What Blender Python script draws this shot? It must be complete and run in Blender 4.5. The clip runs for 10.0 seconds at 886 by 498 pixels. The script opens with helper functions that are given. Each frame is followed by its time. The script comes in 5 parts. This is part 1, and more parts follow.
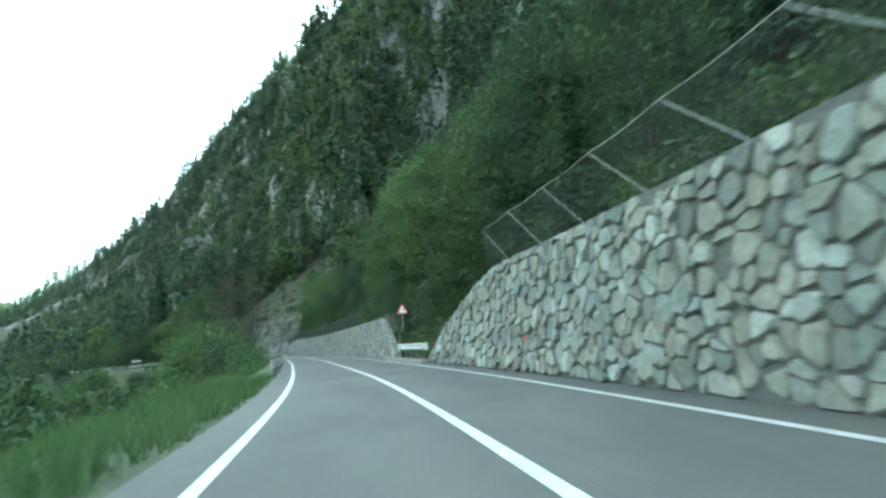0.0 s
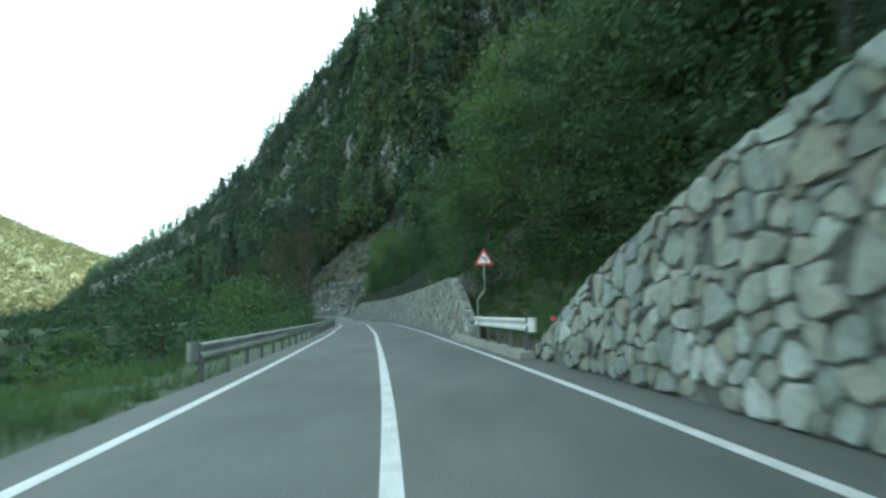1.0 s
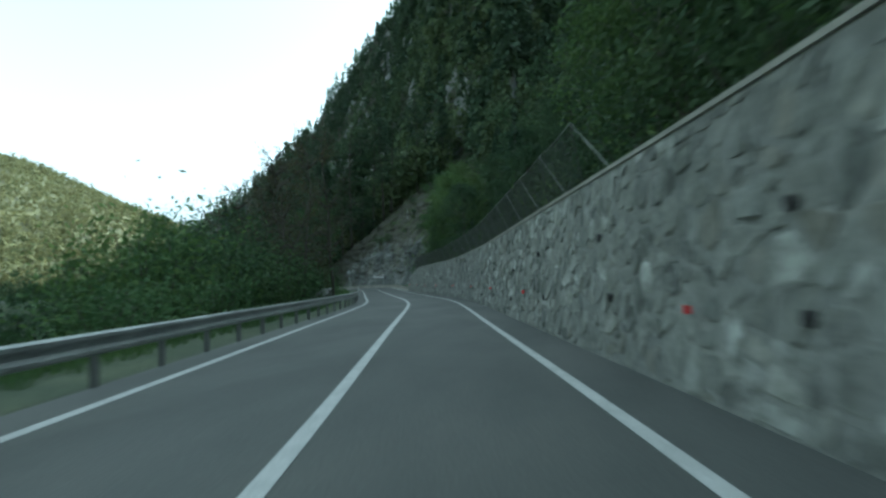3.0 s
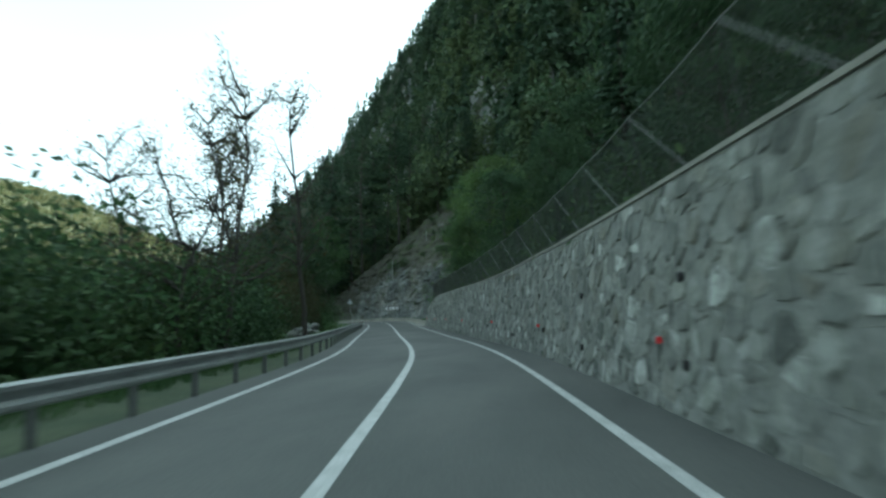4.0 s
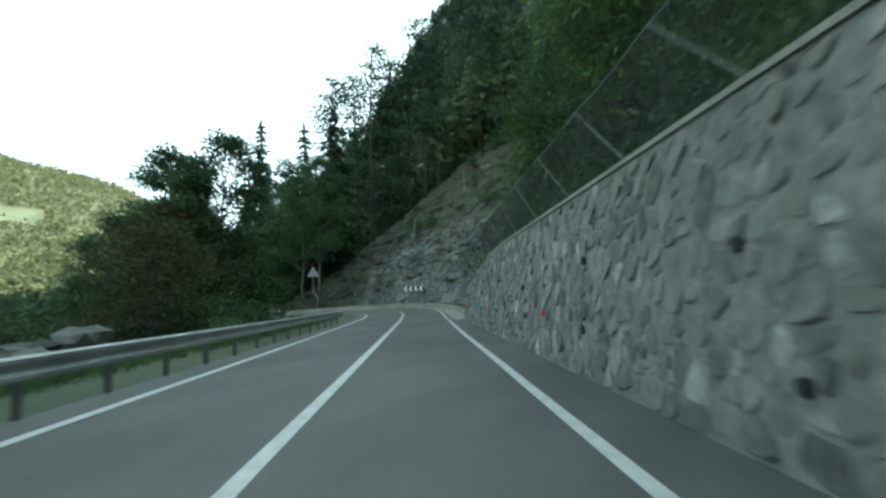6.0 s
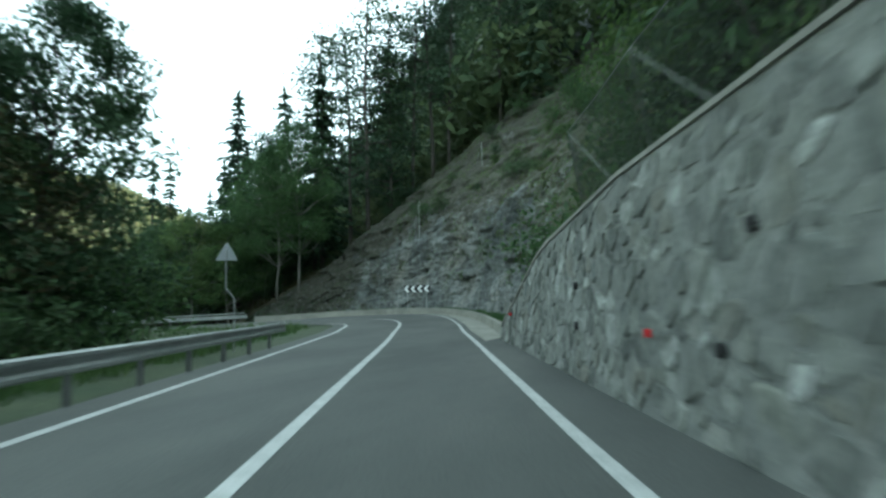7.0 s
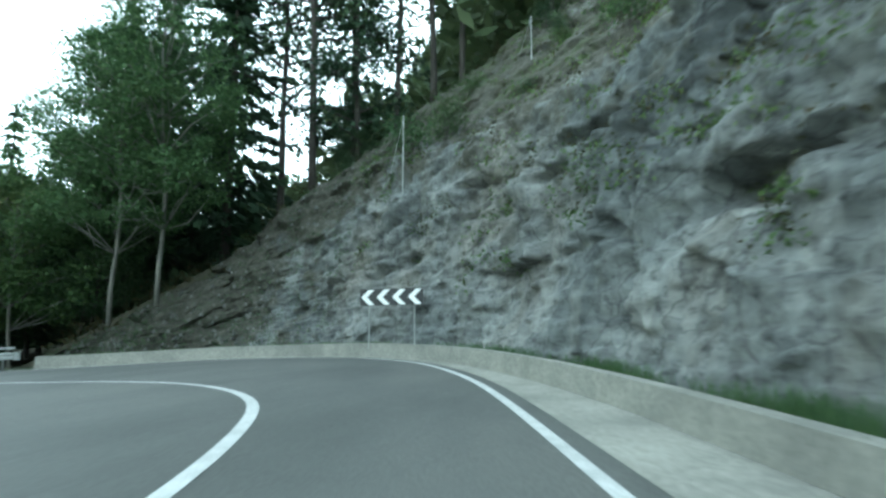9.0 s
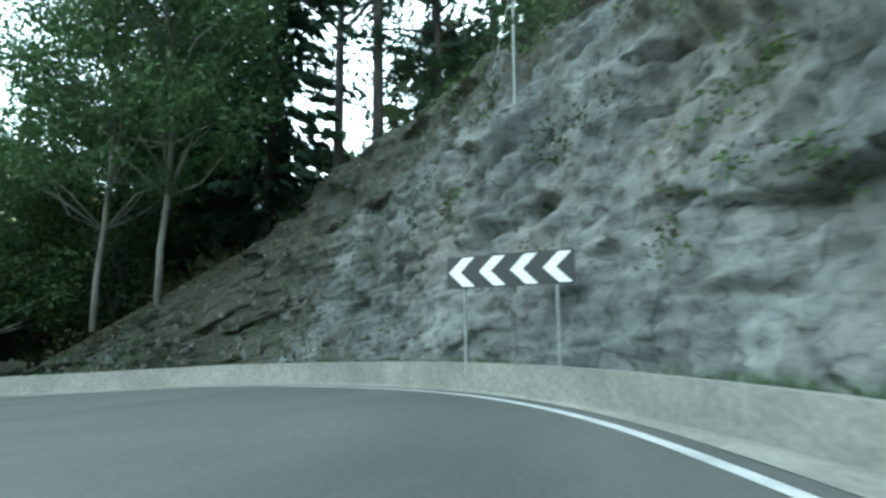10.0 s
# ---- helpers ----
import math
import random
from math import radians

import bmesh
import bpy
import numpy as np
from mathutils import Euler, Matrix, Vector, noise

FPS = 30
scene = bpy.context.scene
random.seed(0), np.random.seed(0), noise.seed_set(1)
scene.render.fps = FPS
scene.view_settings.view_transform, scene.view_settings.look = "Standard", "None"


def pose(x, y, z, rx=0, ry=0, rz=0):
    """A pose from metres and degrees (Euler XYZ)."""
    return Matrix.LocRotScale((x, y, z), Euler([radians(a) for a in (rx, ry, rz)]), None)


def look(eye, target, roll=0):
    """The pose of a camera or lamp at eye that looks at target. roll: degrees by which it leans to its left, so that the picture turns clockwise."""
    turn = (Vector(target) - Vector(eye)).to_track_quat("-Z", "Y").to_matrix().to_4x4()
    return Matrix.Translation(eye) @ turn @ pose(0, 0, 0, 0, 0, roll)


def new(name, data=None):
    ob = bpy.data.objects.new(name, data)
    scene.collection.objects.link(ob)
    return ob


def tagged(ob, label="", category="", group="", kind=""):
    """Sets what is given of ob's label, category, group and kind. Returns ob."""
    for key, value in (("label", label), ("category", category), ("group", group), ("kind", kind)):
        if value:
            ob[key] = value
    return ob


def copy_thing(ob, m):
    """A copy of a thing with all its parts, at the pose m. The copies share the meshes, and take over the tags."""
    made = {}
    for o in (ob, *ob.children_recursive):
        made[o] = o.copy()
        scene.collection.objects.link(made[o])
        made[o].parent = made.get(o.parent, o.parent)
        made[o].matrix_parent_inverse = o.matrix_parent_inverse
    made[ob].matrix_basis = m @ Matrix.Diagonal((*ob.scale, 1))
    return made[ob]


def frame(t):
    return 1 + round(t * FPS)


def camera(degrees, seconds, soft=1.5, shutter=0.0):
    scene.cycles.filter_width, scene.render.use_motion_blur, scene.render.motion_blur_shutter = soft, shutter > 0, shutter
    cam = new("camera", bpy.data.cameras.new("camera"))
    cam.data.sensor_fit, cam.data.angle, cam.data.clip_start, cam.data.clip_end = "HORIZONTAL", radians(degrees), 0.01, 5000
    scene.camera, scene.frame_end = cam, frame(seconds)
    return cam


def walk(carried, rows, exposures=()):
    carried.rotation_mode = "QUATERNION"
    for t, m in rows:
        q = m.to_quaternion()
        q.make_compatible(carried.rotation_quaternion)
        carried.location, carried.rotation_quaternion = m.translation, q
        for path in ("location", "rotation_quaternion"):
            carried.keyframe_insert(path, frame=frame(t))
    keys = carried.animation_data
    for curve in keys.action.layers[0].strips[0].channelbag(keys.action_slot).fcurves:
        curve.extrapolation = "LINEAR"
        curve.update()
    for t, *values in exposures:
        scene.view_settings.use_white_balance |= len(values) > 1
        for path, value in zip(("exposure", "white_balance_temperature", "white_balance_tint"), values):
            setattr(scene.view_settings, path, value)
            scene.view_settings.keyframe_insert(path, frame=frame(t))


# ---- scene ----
# ---- camera ----
cam = camera(75.2, 10.0, soft=2.6, shutter=0.3)
PATH = [
    (0.0, look((0.087, 5.240, 1.091), (0.942, 15.082, 2.640), -4.23)),
    (0.5, look((0.200, 12.018, 1.137), (0.249, 21.927, 2.480), -3.42)),
    (1.0, look((0.001, 19.655, 1.211), (-0.514, 29.583, 2.291), -1.54)),
    (1.5, look((-0.516, 27.322, 1.301), (-1.776, 37.194, 2.276), -1.34)),
    (2.0, look((-1.526, 35.023, 1.285), (-3.084, 44.838, 2.398), -2.19)),
    (2.5, look((-2.557, 42.789, 1.299), (-4.173, 52.650, 1.664), -2.55)),
    (3.8, look((-7.230, 65.143, 1.307), (-9.206, 74.887, 2.375), -0.04)),
    (4.0, look((-7.837, 68.546, 1.334), (-9.939, 78.257, 2.462), -1.30)),
    (4.5, look((-9.689, 76.977, 1.322), (-11.855, 86.709, 2.096), -0.66)),
    (5.0, look((-11.777, 85.478, 1.319), (-14.074, 95.190, 1.952), -1.28)),
    (5.5, look((-14.092, 93.793, 1.331), (-16.720, 103.413, 2.077), -1.76)),
    (5.7, look((-14.909, 96.894, 1.295), (-17.570, 106.494, 2.161), -1.59)),
    (6.8, look((-19.542, 112.322, 1.300), (-22.562, 121.817, 2.143), -1.44)),
    (7.0, look((-20.660, 115.495, 1.302), (-23.532, 125.028, 2.230), -1.19)),
    (7.5, look((-23.113, 123.505, 1.166), (-25.938, 133.043, 2.180), -1.24)),
    (8.0, look((-25.529, 130.936, 1.148), (-28.431, 140.384, 2.668), -1.13)),
    (8.5, look((-27.607, 137.530, 1.225), (-30.235, 147.063, 2.710), -0.61)),
    (9.0, look((-29.613, 143.196, 1.254), (-32.418, 152.686, 2.696), -0.35)),
    (9.5, look((-31.757, 148.552, 1.293), (-34.960, 157.926, 2.667), -0.68)),
    (10.0, look((-33.923, 152.710, 1.274), (-38.148, 161.633, 2.864), -0.50)),
]
EXPOSURES = [(0.0, 2.80, 5250, -16), (0.5, 2.62, 5250, -16), (1.0, 2.25, 5250, -16), (1.5, 1.85, 5150, -16), (2.0, 1.65, 5150, -16), (2.5, 1.35, 5050, -16), (4.0, 1.55, 5250, -16), (5.0, 1.80, 5350, -16), (7.0, 2.05, 5350, -16), (8.5, 2.65, 5250, -14), (10.0, 3.02, 5250, -12)]

walk(cam, PATH, exposures=EXPOSURES)

# ---- world, sun ----
SUN_AZ, SUN_EL = 62.0, 34.0           # degrees to the right of +y, and up
world = bpy.data.worlds.new("sky")
scene.world = world
world.use_nodes = True
wn = world.node_tree
wn.nodes.clear()
w_out = wn.nodes.new("ShaderNodeOutputWorld")
w_bg = wn.nodes.new("ShaderNodeBackground")
w_sky = wn.nodes.new("ShaderNodeTexSky")
w_sky.sky_type = 'NISHITA'
w_sky.sun_disc = False
w_sky.sun_elevation = radians(SUN_EL)
w_sky.sun_rotation = radians(SUN_AZ)
w_sky.air_density, w_sky.dust_density, w_sky.ozone_density = 0.8, 10.0, 0.0
w_sky.altitude = 900
w_bg.inputs["Strength"].default_value = 0.15
w_hs = wn.nodes.new("ShaderNodeHueSaturation")      # thin high cloud whitens the sky
w_hs.inputs["Saturation"].default_value, w_hs.inputs["Value"].default_value = 0.06, 1.3
wn.links.new(w_sky.outputs[0], w_hs.inputs["Color"])
wn.links.new(w_hs.outputs[0], w_bg.inputs["Color"])
wn.links.new(w_bg.outputs[0], w_out.inputs["Surface"])
sun = new("sun", bpy.data.lights.new("sun", 'SUN'))
sun.data.energy, sun.data.angle, sun.data.color = 4.0, radians(0.6), (1.0, 0.87, 0.66)
sd = Vector((math.sin(radians(SUN_AZ)) * math.cos(radians(SUN_EL)), math.cos(radians(SUN_AZ)) * math.cos(radians(SUN_EL)), math.sin(radians(SUN_EL))))
sun.matrix_world = look(sd * 500, (0, 0, 0))


# ---- materials ----
def mat(name, base, rough=0.8, metal=0.0):
    m = bpy.data.materials.new(name)
    m.use_nodes = True
    b = m.node_tree.nodes["Principled BSDF"]
    b.inputs["Base Color"].default_value = (*base, 1)
    b.inputs["Roughness"].default_value = rough
    b.inputs["Metallic"].default_value = metal
    return m, m.node_tree, b


def ramp(nt, src, stops):
    r = nt.nodes.new("ShaderNodeValToRGB")
    el = r.color_ramp.elements
    while len(el) < len(stops):
        el.new(0.5)
    for e, (p, c) in zip(el, stops):
        e.position, e.color = p, (*c, 1)
    nt.links.new(src, r.inputs[0])
    return r.outputs[0]


def noise_tex(nt, scale, detail=6, rough=0.6, coord="Object", squash=(1, 1, 1)):
    tc = nt.nodes.new("ShaderNodeTexCoord")
    mp = nt.nodes.new("ShaderNodeMapping")
    mp.inputs["Scale"].default_value = squash
    n = nt.nodes.new("ShaderNodeTexNoise")
    n.inputs["Scale"].default_value, n.inputs["Detail"].default_value, n.inputs["Roughness"].default_value = scale, detail, rough
    nt.links.new(tc.outputs[coord], mp.inputs[0])
    nt.links.new(mp.outputs[0], n.inputs["Vector"])
    return n.outputs["Fac"]


def mixc(nt, fac, a, b, mode='MIX'):
    m = nt.nodes.new("ShaderNodeMix")
    m.data_type, m.blend_type = 'RGBA', mode
    for sock, v in ((m.inputs[0], fac), (m.inputs[6], a), (m.inputs[7], b)):
        if isinstance(v, (int, float)):
            sock.default_value = v
        elif isinstance(v, tuple):
            sock.default_value = (*v, 1)
        else:
            nt.links.new(v, sock)
    return m.outputs[2]


def bump(nt, b, height, strength=0.5, dist=0.02):
    n = nt.nodes.new("ShaderNodeBump")
    n.inputs["Strength"].default_value, n.inputs["Distance"].default_value = strength, dist
    nt.links.new(height, n.inputs["Height"])
    nt.links.new(n.outputs[0], b.inputs["Normal"])


def two_scale(name, stops, coarse, fine, rough=0.85, bump_d=0.02, squash=(1, 1, 1), strength=0.5):
    """A surface with large stains and fine grain."""
    m, nt, b = mat(name, stops[0][1], rough)
    big = ramp(nt, noise_tex(nt, coarse, 5, 0.6, squash=squash), stops)
    small_n = noise_tex(nt, fine, 8, 0.7, squash=squash)
    small = ramp(nt, small_n, ((0.3, (0.62, 0.62, 0.62)), (0.7, (1.25, 1.25, 1.25))))
    nt.links.new(mixc(nt, 1.0, big, small, 'MULTIPLY'), b.inputs["Base Color"])
    bump(nt, b, small_n, strength, bump_d)
    return m


def stone_mat(name, palette, fine=9.0, bump_d=0.03, smear=None):
    """Stone whose tint differs from piece to piece."""
    m, nt, b = mat(name, palette[0], 0.9)
    oi = nt.nodes.new("ShaderNodeObjectInfo")
    gi = nt.nodes.new("ShaderNodeNewGeometry")
    add = nt.nodes.new("ShaderNodeMath")
    add.operation = 'ADD'
    nt.links.new(oi.outputs["Random"], add.inputs[0])
    nt.links.new(gi.outputs["Random Per Island"], add.inputs[1])
    fr = nt.nodes.new("ShaderNodeMath")
    fr.operation = 'FRACT'
    nt.links.new(add.outputs[0], fr.inputs[0])
    tint = ramp(nt, fr.outputs[0], [(i / max(1, len(palette) - 1), c) for i, c in enumerate(palette)])
    n1 = noise_tex(nt, fine, 8, 0.7)
    n2 = noise_tex(nt, 1.6, 4, 0.6)
    sh = ramp(nt, n1, ((0.28, (0.6, 0.6, 0.6)), (0.72, (1.25, 1.25, 1.22))))
    st = ramp(nt, n2, ((0.35, (0.72, 0.74, 0.7)), (0.65, (1.1, 1.1, 1.1))))
    if smear:                                       # pointing mortar spread over the stones' edges
        over = ramp(nt, noise_tex(nt, 3.4, 6, 0.65), ((0.47, (0, 0, 0)), (0.6, (0.7, 0.7, 0.7))))
        tint = mixc(nt, over, tint, smear)
    nt.links.new(mixc(nt, 1.0, mixc(nt, 1.0, tint, sh, 'MULTIPLY'), st, 'MULTIPLY'), b.inputs["Base Color"])
    bump(nt, b, n1, 0.7, bump_d)
    return m


def leaf_mat(name, palette, trans=0.25):
    m, nt, b = mat(name, palette[0], 0.6)
    oi = nt.nodes.new("ShaderNodeObjectInfo")
    gi = nt.nodes.new("ShaderNodeNewGeometry")
    tint = ramp(nt, gi.outputs["Random Per Island"], [(i / max(1, len(palette) - 1), c) for i, c in enumerate(palette)])
    hue = ramp(nt, oi.outputs["Random"], ((0, (0.75, 0.8, 0.75)), (0.5, (1, 1, 1)), (1, (1.25, 1.15, 0.9))))
    clump = ramp(nt, noise_tex(nt, 0.09, 3, 0.6), ((0.35, (0.7, 0.78, 0.72)), (0.65, (1.2, 1.15, 1.0))))
    col = mixc(nt, 1.0, mixc(nt, 1.0, tint, hue, 'MULTIPLY'), clump, 'MULTIPLY')
    nt.links.new(col, b.inputs["Base Color"])
    t = nt.nodes.new("ShaderNodeBsdfTranslucent")
    nt.links.new(col, t.inputs["Color"])
    mx = nt.nodes.new("ShaderNodeMixShader")
    mx.inputs[0].default_value = trans
    nt.links.new(b.outputs[0], mx.inputs[1])
    nt.links.new(t.outputs[0], mx.inputs[2])
    nt.links.new(mx.outputs[0], nt.nodes["Material Output"].inputs["Surface"])
    b.inputs["Specular IOR Level"].default_value = 0.2
    return m


ASPHALT = two_scale("asphalt", ((0.36, (0.06, 0.064, 0.06)), (0.5, (0.078, 0.082, 0.077)), (0.64, (0.096, 0.099, 0.091))), 0.45, 38, 0.8, 0.005, (1, 0.35, 1))
PAINT = two_scale("road_paint", ((0.25, (0.34, 0.35, 0.34)), (0.6, (0.5, 0.51, 0.5))), 2.5, 30, 0.7, 0.002)
CONCRETE = two_scale("concrete", ((0.3, (0.17, 0.17, 0.15)), (0.7, (0.29, 0.285, 0.25))), 0.8, 14, 0.9, 0.006)
MORTAR = two_scale("mortar", ((0.3, (0.07, 0.076, 0.073)), (0.7, (0.14, 0.145, 0.138))), 1.2, 12, 0.95, 0.03)
GREY_MORTAR = two_scale("pale_mortar", ((0.3, (0.135, 0.144, 0.135)), (0.5, (0.195, 0.204, 0.192)), (0.7, (0.25, 0.256, 0.238))), 0.7, 9, 0.95, 0.03)
STONE_A = stone_mat("rubble_stone", [(0.12, 0.132, 0.125), (0.25, 0.28, 0.272), (0.16, 0.172, 0.163), (0.28, 0.28, 0.25), (0.165, 0.195, 0.188), (0.38, 0.405, 0.395), (0.2, 0.192, 0.168), (0.26, 0.282, 0.27), (0.24, 0.234, 0.198), (0.31, 0.33, 0.315), (0.19, 0.185, 0.15)])
STONE_B = stone_mat("wall_stone", [(0.075, 0.081, 0.078), (0.18, 0.188, 0.178), (0.26, 0.268, 0.256), (0.1, 0.108, 0.103), (0.2, 0.208, 0.198), (0.18, 0.178, 0.156), (0.46, 0.475, 0.465), (0.19, 0.198, 0.188), (0.3, 0.31, 0.3), (0.12, 0.13, 0.125)], 7.0, 0.05, (0.21, 0.218, 0.204))
SOIL = two_scale("forest_floor", ((0.3, (0.035, 0.04, 0.025)), (0.7, (0.09, 0.08, 0.055))), 0.25, 5, 0.95, 0.05)
GRASS_G = two_scale("grass_ground", ((0.3, (0.032, 0.05, 0.024)), (0.7, (0.07, 0.085, 0.045))), 0.4, 9, 0.95, 0.05)
GALV = two_scale("galvanised_steel", ((0.3, (0.27, 0.285, 0.28)), (0.7, (0.42, 0.44, 0.43))), 1.0, 25, 0.5, 0.001)
BRIGHT_STEEL = two_scale("bright_steel", ((0.3, (0.42, 0.44, 0.43)), (0.7, (0.6, 0.61, 0.6))), 1.5, 25, 0.6, 0.001)
GALV.node_tree.nodes["Principled BSDF"].inputs["Metallic"].default_value = 0.7
WHITE, _, _ = mat("white_sheeting", (0.75, 0.76, 0.76), 0.45)
BLACK, _, _ = mat("black_sheeting", (0.012, 0.013, 0.015), 0.45)
RED, _, _ = mat("red_sheeting", (0.55, 0.03, 0.035), 0.4)
GREYBACK, _, _ = mat("grey_sheet_metal", (0.3, 0.32, 0.33), 0.5, 0.5)
BARK = two_scale("bark", ((0.3, (0.035, 0.032, 0.028)), (0.7, (0.085, 0.075, 0.064))), 2.0, 18, 0.95, 0.02, (1, 1, 0.3))
PALE_BARK = two_scale("grey_bark", ((0.3, (0.10, 0.10, 0.09)), (0.7, (0.22, 0.21, 0.18))), 2.0, 18, 0.95, 0.02, (1, 1, 0.3))
LEAF = leaf_mat("green_leaves", [(0.055, 0.10, 0.042), (0.085, 0.14, 0.06), (0.065, 0.115, 0.05), (0.12, 0.175, 0.08)], 0.35)
LEAF_LIGHT = leaf_mat("light_green_leaves", [(0.064, 0.108, 0.046), (0.1, 0.148, 0.067), (0.078, 0.122, 0.053), (0.128, 0.175, 0.086)], 0.35)
LEAF_DARK = leaf_mat("dark_leaves", [(0.042, 0.075, 0.042), (0.07, 0.108, 0.058), (0.054, 0.088, 0.05)], 0.3)
NEEDLE = leaf_mat("needles", [(0.034, 0.06, 0.04), (0.055, 0.086, 0.052), (0.042, 0.07, 0.045)], 0.15)
# lighter leaf palettes: haze over the far mountainside is put into the colour
HAZED_LEAF = leaf_mat("hazed_leaves", [(0.065, 0.098, 0.058), (0.1, 0.135, 0.08), (0.08, 0.112, 0.068)], 0.3)
HAZED_NEEDLE = leaf_mat("hazed_needles", [(0.05, 0.08, 0.056), (0.075, 0.108, 0.07), (0.06, 0.09, 0.062)], 0.15)
LEAF_DRY = leaf_mat("dry_leaves", [(0.07, 0.06, 0.03), (0.05, 0.06, 0.03), (0.09, 0.07, 0.04)])
# palette paled so that the far hill's haze is partly in its colour
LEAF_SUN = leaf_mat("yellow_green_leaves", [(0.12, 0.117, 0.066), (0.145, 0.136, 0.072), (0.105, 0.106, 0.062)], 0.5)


# ---- mesh helpers ----
def mesh_from(name, verts, faces, material, smooth=False):
    me = bpy.data.meshes.new(name)
    me.from_pydata([tuple(v) for v in verts], [], [tuple(f) for f in faces])
    me.materials.append(material)
    if smooth:
        me.polygons.foreach_set("use_smooth", [True] * len(me.polygons))
    me.update()
    return me


def quads_mesh(name, verts, quads, material, smooth=False):
    """Fast mesh from numpy arrays: verts (n,3), quads (m,4)."""
    me = bpy.data.meshes.new(name)
    verts, quads = np.asarray(verts, dtype=np.float32), np.asarray(quads, dtype=np.int32)
    me.vertices.add(len(verts))
    me.vertices.foreach_set("co", verts.ravel())
    me.loops.add(quads.size)
    me.loops.foreach_set("vertex_index", quads.ravel())
    me.polygons.add(len(quads))
    me.polygons.foreach_set("loop_start", np.arange(0, quads.size, quads.shape[1], dtype=np.int32))
    me.polygons.foreach_set("loop_total", np.full(len(quads), quads.shape[1], dtype=np.int32))
    if smooth:
        me.polygons.foreach_set("use_smooth", np.ones(len(quads), dtype=bool))
    me.materials.append(material)
    me.update(calc_edges=True)
    return me


def grid_quads(nu, nv):
    i, j = np.meshgrid(np.arange(nu - 1), np.arange(nv - 1), indexing="ij")
    a = i * nv + j
    return np.stack([a, a + nv, a + nv + 1, a + 1], -1).reshape(-1, 4)


def part(name, me, parent, label=""):
    ob = new(name, me)
    ob.parent = parent
    return tagged(ob, label=label)


def thing(name, me=None, label="", category="", group="", kind="", at=None):
    ob = new(name, me)
    if at is not None:
        ob.matrix_basis = at
    return tagged(ob, label, category, group, kind)


def box(x0, x1, y0, y1, z0, z1):
    v = [(x, y, z) for x in (x0, x1) for y in (y0, y1) for z in (z0, z1)]
    f = [(0, 1, 3, 2), (4, 6, 7, 5), (0, 4, 5, 1), (2, 3, 7, 6), (0, 2, 6, 4), (1, 5, 7, 3)]
    return v, f


def join(*pieces):
    v, f = [], []
    for pv, pf in pieces:
        k = len(v)
        v += list(pv)
        f += [tuple(i + k for i in q) for q in pf]
    return v, f


def tube(points, radii, sides=6):
    """A tapered tube along points."""
    pts = [Vector(p) for p in points]
    v, f = [], []
    for i, p in enumerate(pts):
        d = (pts[min(i + 1, len(pts) - 1)] - pts[max(i - 1, 0)]).normalized()
        a = d.cross(Vector((0.31, 0.17, 0.93)))
        if a.length < 0.05:
            a = d.cross(Vector((1, 0, 0)))
        a.normalize()
        b = d.cross(a)
        for k in range(sides):
            t = 2 * math.pi * k / sides
            v.append(p + (a * math.cos(t) + b * math.sin(t)) * radii[i])
    n = len(pts)
    for i in range(n - 1):
        for k in range(sides):
            k2 = (k + 1) % sides
            f.append((i * sides + k, i * sides + k2, (i + 1) * sides + k2, (i + 1) * sides + k))
    f.append(tuple(range(sides))[::-1])
    f.append(tuple((n - 1) * sides + k for k in range(sides)))
    return [tuple(p) for p in v], f


def sweep(line, profile, closed=False):
    """Sweep a profile [(offset to the right, height), ...] along a line (n,3)."""
    line = np.asarray(line, float)
    t = np.gradient(line[:, :2], axis=0)
    t /= np.linalg.norm(t, axis=1)[:, None]
    n = np.stack([t[:, 1], -t[:, 0]], 1)
    prof = np.asarray(profile, float)
    m = len(prof)
    v = np.empty((len(line), m, 3))
    v[:, :, :2] = line[:, None, :2] + n[:, None, :] * prof[None, :, 0, None]
    v[:, :, 2] = line[:, None, 2] + prof[None, :, 1]
    q = []
    mm = m if closed else m - 1
    for i in range(len(line) - 1):
        for k in range(mm):
            k2 = (k + 1) % m
            q.append((i * m + k, i * m + k2, (i + 1) * m + k2, (i + 1) * m + k))
    faces = q
    if closed:
        faces = q + [tuple(range(m))[::-1], tuple((len(line) - 1) * m + k for k in range(m))]
    return v.reshape(-1, 3), faces


# ---- plan: the road's lines ----
def spline(ctrl, step=0.5):
    """Smooth line through control points, at even steps."""
    p = np.asarray(ctrl, float)
    p = np.vstack([2 * p[0] - p[1], p, 2 * p[-1] - p[-2]])
    out = []
    for i in range(1, len(p) - 2):
        n = max(2, int(np.linalg.norm(p[i + 1] - p[i]) / step))
        for k in range(n):
            t = k / n
            out.append(0.5 * (2 * p[i] + (p[i + 1] - p[i - 1]) * t + (2 * p[i - 1] - 5 * p[i] + 4 * p[i + 1] - p[i + 2]) * t * t + (3 * p[i] - p[i - 1] - 3 * p[i + 1] + p[i + 2]) * t ** 3))
    out.append(p[-2])
    out = np.array(out)
    s = np.concatenate([[0], np.cumsum(np.linalg.norm(np.diff(out, axis=0), axis=1))])
    ss = np.arange(0, s[-1], step)
    return np.stack([np.interp(ss, s, out[:, k]) for k in range(out.shape[1])], 1)


def road_z(x, y):
    hump = 0.40 * np.exp(-((x + 37.0) ** 2 / np.where(x < -37, 121, 81) + (y - 160) ** 2 / 169))
    return hump - 0.03 * np.clip(-x - 46, 0, 60) * np.clip((y - 130) / 15, 0, 1)


